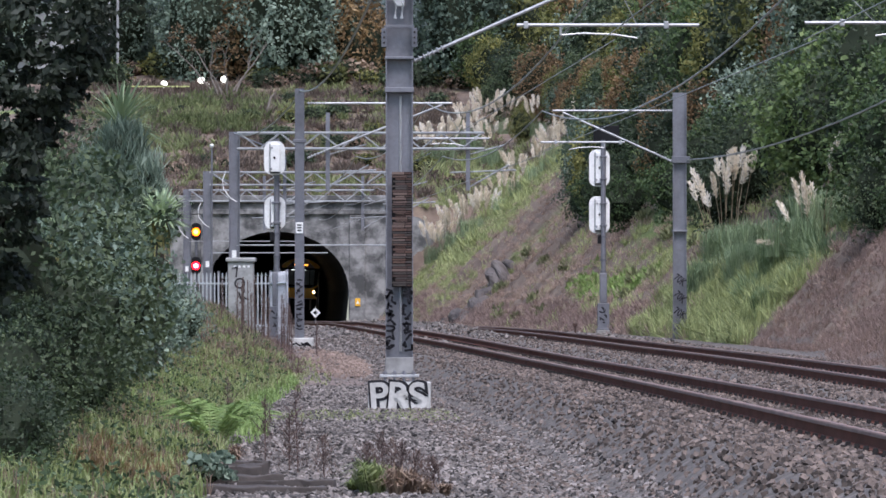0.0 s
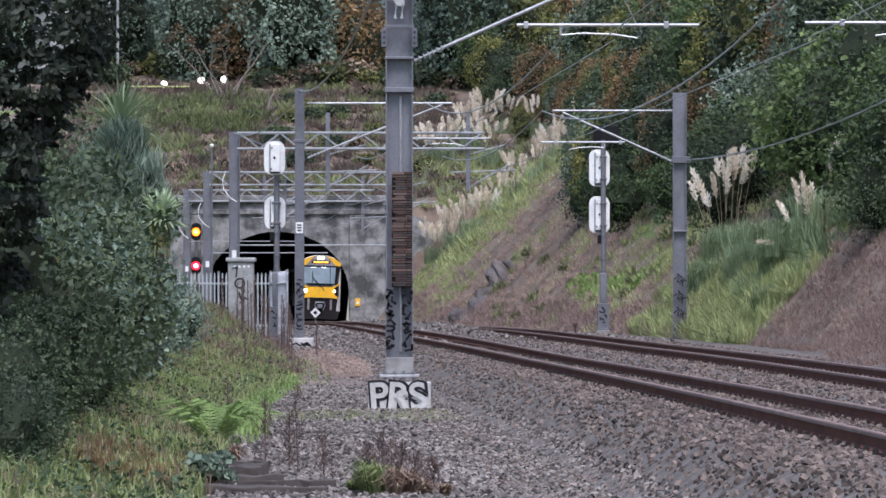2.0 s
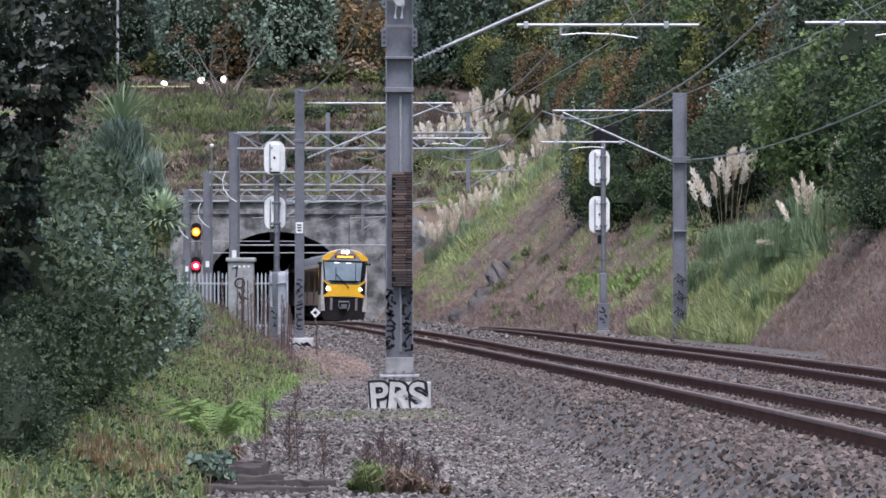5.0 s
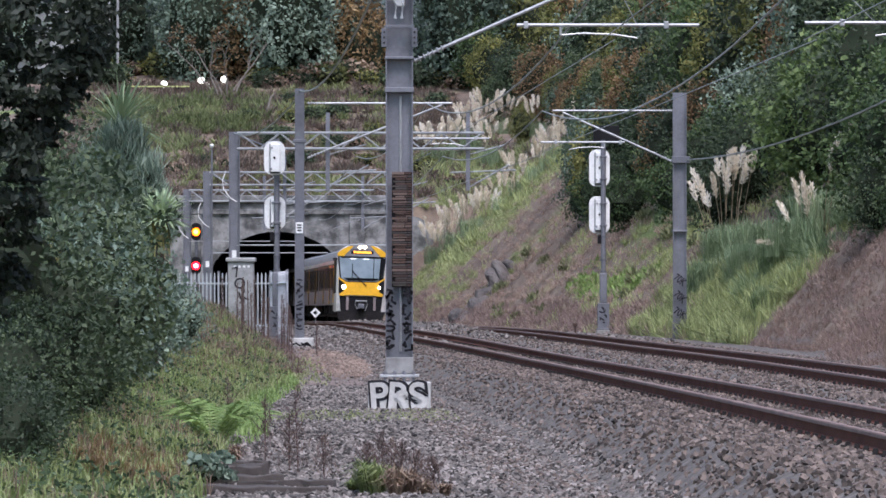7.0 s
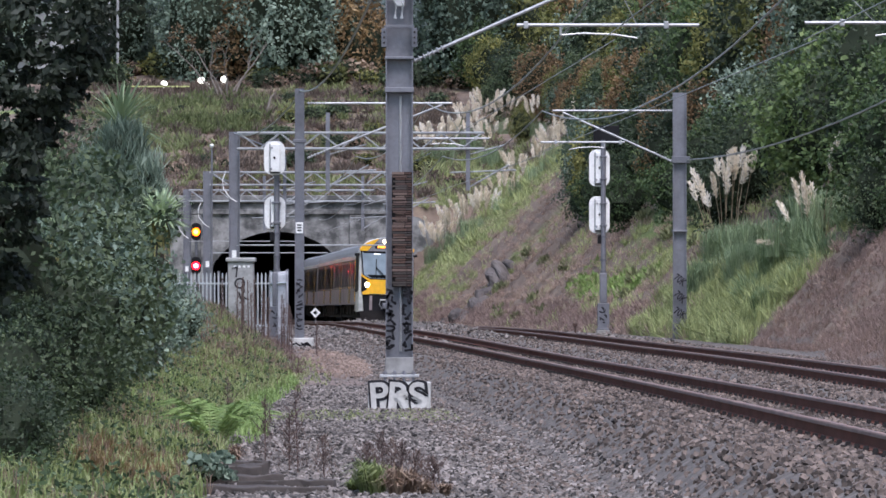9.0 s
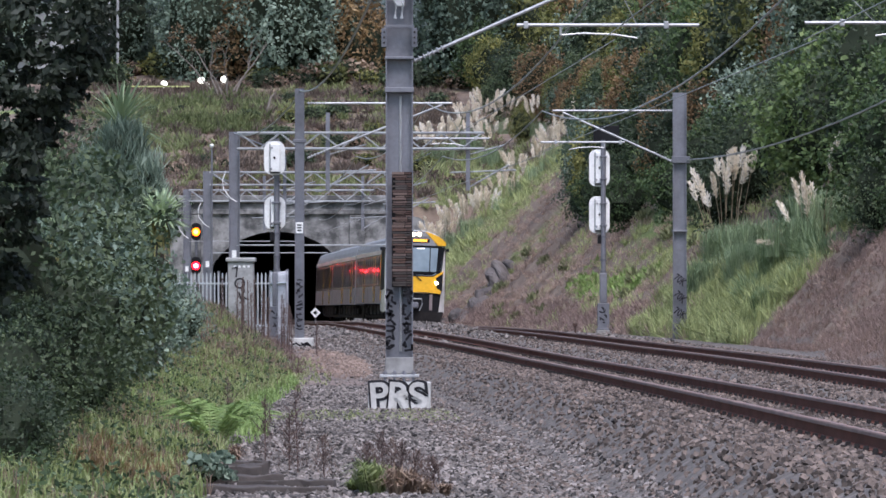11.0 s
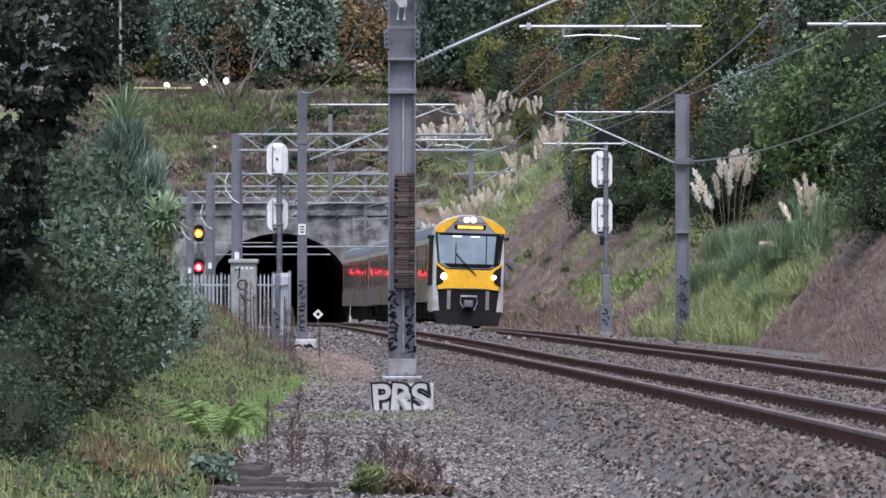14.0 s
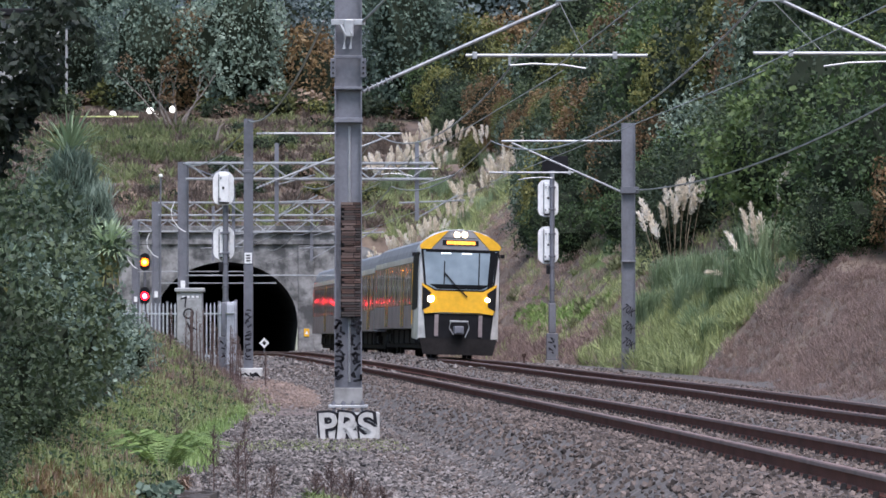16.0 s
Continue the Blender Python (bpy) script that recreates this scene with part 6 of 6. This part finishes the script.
def timbers():
    """Old sleepers lying at the edge of the gravel."""
    r = random.Random(2)
    for x, y, z, ln, turn in ((-1.72, 46.6, -0.66, 1.25, 11), (-1.5, 47.9, -0.655, 0.95, -9), (-1.85, 45.4, -0.71, 1.4, 5), (-2.1, 50.5, -0.60, 0.5, 24), (-2.05, 52.0, -0.59, 0.45, -18), (-1.95, 48.9, -0.64, 0.75, 14), (-2.0, 51.2, -0.60, 0.4, 40)):
        bm = box(B(), -ln / 2, ln / 2, -0.10, 0.10, -0.08, 0.055, 0.012)
        bmesh.ops.subdivide_edges(bm, edges=[e for e in bm.edges if e.calc_length() > 0.3], cuts=7)
        for v in bm.verts:
            v.co += Vector(noise.noise_vector(v.co * 7 + Vector((x, y, 0)))) * 0.03
        s = part("old_sleeper", bm, WOOD)
        s.matrix_basis = pose(x, y, z, r.uniform(-4, 4), r.uniform(-2, 2), turn)
        tagged(s, "weathered grey timber sleeper lying in the gravel", "sleeper", "old sleepers")


timbers()


# ---- hilltop: railing, globe lamps, columns, bare tree ----
def hilltop():
    rail = thing("hilltop_railing", pose(0, 0, 0), "dark railing with a pale yellow-green top rail", "railing")
    z = 18.0
    part("top_rail", tube(B(), (-25.4, 397, z + 0.45), (-20.2, 397, z + 0.45), 0.06, 6), RAIL_PAINT, rail)
    for k in range(7):
        x = -25.4 + k * 0.86
        part("post", tube(B(), (x, 397, z - 1.2), (x, 397, z + 0.45), 0.04, 6), BLACK, rail)
    part("kick_board", box(B(), -25.6, -20.0, 397.05, 397.12, z - 0.55, z - 0.15), BLACK, rail)
    for x, y, zz in ((-22.45, 400, 18.75), (-19.5, 401, 19.1), (-19.2, 404, 18.8), (-17.7, 402, 19.25)):
        l = thing("globe_lamp", pose(x, y, 0), "white glowing globe lamp on a dark post", "lamp", "globe lamps")
        bm = B()
        bmesh.ops.create_uvsphere(bm, u_segments=16, v_segments=10, radius=0.29, matrix=Matrix.Translation((0, 0, zz)))
        part("globe", bm, GLOBE, l)
        part("post", tube(B(), (0, 0, zz - 2.6), (0, 0, zz - 0.27), 0.05, 6), BLACK, l)
    b = thing("pavilion", pose(-27.2, 405, 0), "white-columned building behind the trees", "building")
    for x in (-2.6, -1.6, 0.0, 0.7):
        part("column", tube(B(), (x, 0, 14.0), (x, 0, 27.0), 0.11, 10), CABINET, b)
    part("wall", box(B(), -8.5, -3.0, 0.5, 6.0, 13.0, 27.0, 0.05), CABINET, b)
    part("roof", box(B(), -8.8, 1.2, -0.5, 6.5, 27.0, 27.6, 0.1), BLACK, b)
    for k in range(3):
        part("window", box(B(), -7.9 + k * 1.6, -7.0 + k * 1.6, 0.46, 0.498, 17.0, 20.0, 0.01), GLASS_DARK, b)
    t = thing("bare_tree", pose(-17.2, 392, 16.6), "bare multi-stemmed tree with a few orange leaves", "tree")
    r = random.Random(8)
    bm = B()
    tips = []
    for k in range(6):
        a = -0.9 + k * 0.34
        p = Vector((0.1 * k - 0.25, 0, 0))
        d = Vector((math.sin(a) * 0.75, r.uniform(-0.3, 0.3), 1.0))
        rad = 0.13
        for j in range(5):
            q = p + d * (1.0 + 0.2 * r.random())
            tube(bm, p, q, rad, 6, rad * 0.72)
            if j > 0:
                e = q + Vector((r.uniform(-1, 1), r.uniform(-0.5, 0.5), r.uniform(0.6, 1.3)))
                tube(bm, q, e, rad * 0.5, 5, rad * 0.15)
                tips.append(e)
            p, rad = q, rad * 0.72
            d = (d + Vector((r.uniform(-0.35, 0.35), r.uniform(-0.2, 0.2), 0))) * 0.97
        tips.append(p)
    part("trunk", bm, BARK_PALE, t)
    rng = np.random.default_rng(9)
    c = np.array([list(v) for v in tips if v.x < 0.8])
    ce, al, ac = leaf_set(rng, c, np.full(len(c), 0.5), 420, 0.24)
    quads(ce, al, ac, "leaves", LEAF_RUST, t)
    s = thing("dead_stump", pose(-13.2, 376, 14.6), "leaning broken dead tree stump", "stump")
    bm = B()
    tube(bm, (-0.35, 0, -0.3), (0.15, 0, 2.1), 0.14, 7, 0.09)
    tube(bm, (0.15, 0, 2.1), (0.6, 0, 2.5), 0.07, 6, 0.03)
    part("stem", bm, BARK_PALE, s)


RAIL_PAINT = surface("pale_rail_paint", (0.50, 0.55, 0.20), rough=0.5, grain=10, patch=2)
BARK_PALE = surface("pale_bark", (0.22, 0.19, 0.165), rough=0.9, grain=9, patch=1.5)
hilltop()


# ---- trackside small things ----
def small_things():
    d = thing("diamond_marker", pose(-5.95, 232.0, 0.03), "white diamond board on a short post", "marker board")
    part("post", tube(B(), (0, 0, -0.4), (0, 0, 0.4), 0.03, 8), GALV_DARK, d)
    o = [(0.0, 0.90), (0.24, 0.66), (0.0, 0.42), (-0.24, 0.66)]
    part("board", slab(B(), o, -0.05, -0.03), WHITE, d)
    part("symbol", slab(B(), [(x * 0.45, 0.66 + (z - 0.66) * 0.45) for x, z in o], -0.056, -0.051), BLACK, d)
    cx = -10.1
    s = thing("portal_sign", pose(cx + 4.68, PORTAL_Y - 0.75, 1.2), "small yellow sign on the tunnel portal", "sign")
    part("board", box(B(), -0.17, 0.17, -0.02, 0.0, -0.25, 0.25, 0.01), YELLOW, s)
    part("symbol", slab(B(), [(-0.12, -0.1), (0.12, -0.1), (0.0, 0.14)], -0.026, -0.021), WHITE, s)
    p = thing("marker_peg", pose(4.6, 173.0, 0.0), "short rusty peg at the foot of the bank", "peg")
    part("stem", tube(B(), (0, 0, -0.3), (0, 0, 0.35), 0.03, 8), RUST, p)
    part("cap", box(B(), -0.08, 0.08, -0.06, 0.06, 0.33, 0.42, 0.01), RUST, p)
    k = thing("pole_camera", pose(-10.6, 228.0, 0.0), "thin pole with a small round top", "pole")
    part("pole", tube(B(), (0, 0, -0.5), (0, 0, 8.3), 0.04, 8), GALV, k)
    bm = B()
    bmesh.ops.create_uvsphere(bm, u_segments=10, v_segments=8, radius=0.1, matrix=Matrix.Translation((0, 0, 8.35)))
    part("cap", bm, WHITE, k)


small_things()


# ---- ballast, sleepers and clips ----
def ballast(name, material, count, u0, u1, y0, y1, size, seed, label, clear=True):
    rng = np.random.default_rng(seed)
    y = y0 * (y1 / y0) ** rng.random(count)
    u = rng.uniform(u0, u1, count)
    ok = u > np.array([verge_edge(v) for v in y]) + 0.1 * rng.random(count)
    ok &= ~((u < -6.9) & (y > 103) & (y < 150) & (rng.random(count) < 0.8))
    patch = ((u + 7.1) / 0.85) ** 2 + ((y - 124) / 15) ** 2 + 0.5 * rng.random(count)
    ok &= ((patch > 1) | (rng.random(count) < 0.12)) if clear else (patch < 1.1)
    u, y = u[ok], y[ok]
    n = len(u)
    pos = np.array([place(float(a), float(b)) for a, b in zip(u, y)])
    s = size * (0.55 + 0.75 * rng.random(n) ** 1.5)
    pos[:, 2] += s * 0.12
    cube = np.array([(-1, -1, -1), (1, -1, -1), (1, 1, -1), (-1, 1, -1), (-1, -1, 1), (1, -1, 1), (1, 1, 1), (-1, 1, 1)]) * 0.5
    v = cube[None] * (0.62 + 0.55 * rng.random((n, 8, 3)))
    a = rng.random((n, 3)) * 6.28
    for i, j, k in ((0, 1, 0), (1, 2, 1), (0, 2, 2)):
        c, sn = np.cos(a[:, k])[:, None], np.sin(a[:, k])[:, None]
        p, q = v[:, :, i].copy(), v[:, :, j].copy()
        v[:, :, i], v[:, :, j] = p * c - q * sn, p * sn + q * c
    v = v * s[:, None, None] + pos[:, None]
    f = np.array([(0, 3, 2, 1), (4, 5, 6, 7), (0, 1, 5, 4), (1, 2, 6, 5), (2, 3, 7, 6), (3, 0, 4, 7)])
    idx = (np.arange(n) * 8)[:, None, None] + f[None]
    ob = raw_part(name, v.reshape(-1, 3).tolist(), idx.reshape(-1, 4).tolist(), material)
    return tagged(ob, label, "ballast", "", "stuff")


STONE_RUST = surface("rusty_ballast", (0.152, 0.119, 0.102), rough=0.9, grain=30, patch=0.5, island=0.75, bump=0.1)
SOIL = surface("sandy_soil", (0.235, 0.175, 0.145), rough=0.95, grain=25, patch=0.8, island=0.35, bump=0.1)
ballast("bare_soil", SOIL, 9000, -8.1, -6.1, 106, 142, 0.06, 204, "pinkish-brown bare soil beside the gravel", False)
ballast("shoulder_ballast", STONE, 41000, -9.9, -5.6, 34, 150, 0.044, 201, "grey crushed stone beside the track")
ballast("track_ballast", STONE_RUST, 44000, -6.9, 3.0, 30, 165, 0.045, 202, "brownish crushed stone between the rails")
ballast("far_ballast", STONE, 7000, -8.2, 3.4, 140, 315, 0.085, 203, "grey crushed stone near the tunnel")


def sleepers():
    me = None
    for track, off in zip(TRACKS, (-SPACING, 0.0)):
        y = 38.0
        while y < 128:
            if me is None:
                me = mesh_of("sleeper", box(B(), -1.0, 1.0, -0.11, 0.11, -0.22, -0.172, 0.01), SLEEPER)
            ob = new("sleeper", me)
            ob.parent = track
            p = on_track(y, off)
            ob.matrix_basis = pose(p.x, p.y, p.z, 0, 0, 2.0)
            y += 0.68
        verts, faces = [], []
        y = 38.0
        while y < 150:
            for g in (-1, 1):
                for h in (-1, 1):
                    p = on_track(y, off + g * (GAUGE / 2 + 0.035) + h * 0.085)
                    z = p.z - 0.14
                    k = len(verts)
                    for dz, r in ((-0.045, 0.045), (0.02, 0.028)):
                        verts += [(p.x - r * 0.7, p.y - r, z + dz), (p.x + r * 0.7, p.y - r, z + dz), (p.x + r * 0.7, p.y + r, z + dz), (p.x - r * 0.7, p.y + r, z + dz)]
                    faces += [tuple(k + i for i in q) for q in ((4, 5, 6, 7), (0, 1, 5, 4), (1, 2, 6, 5), (2, 3, 7, 6), (3, 0, 4, 7))]
            y += 0.68
        tagged(raw_part("rail_clip", verts, faces, UNDER, track), "", "", "", "stuff")


sleepers()
motions()
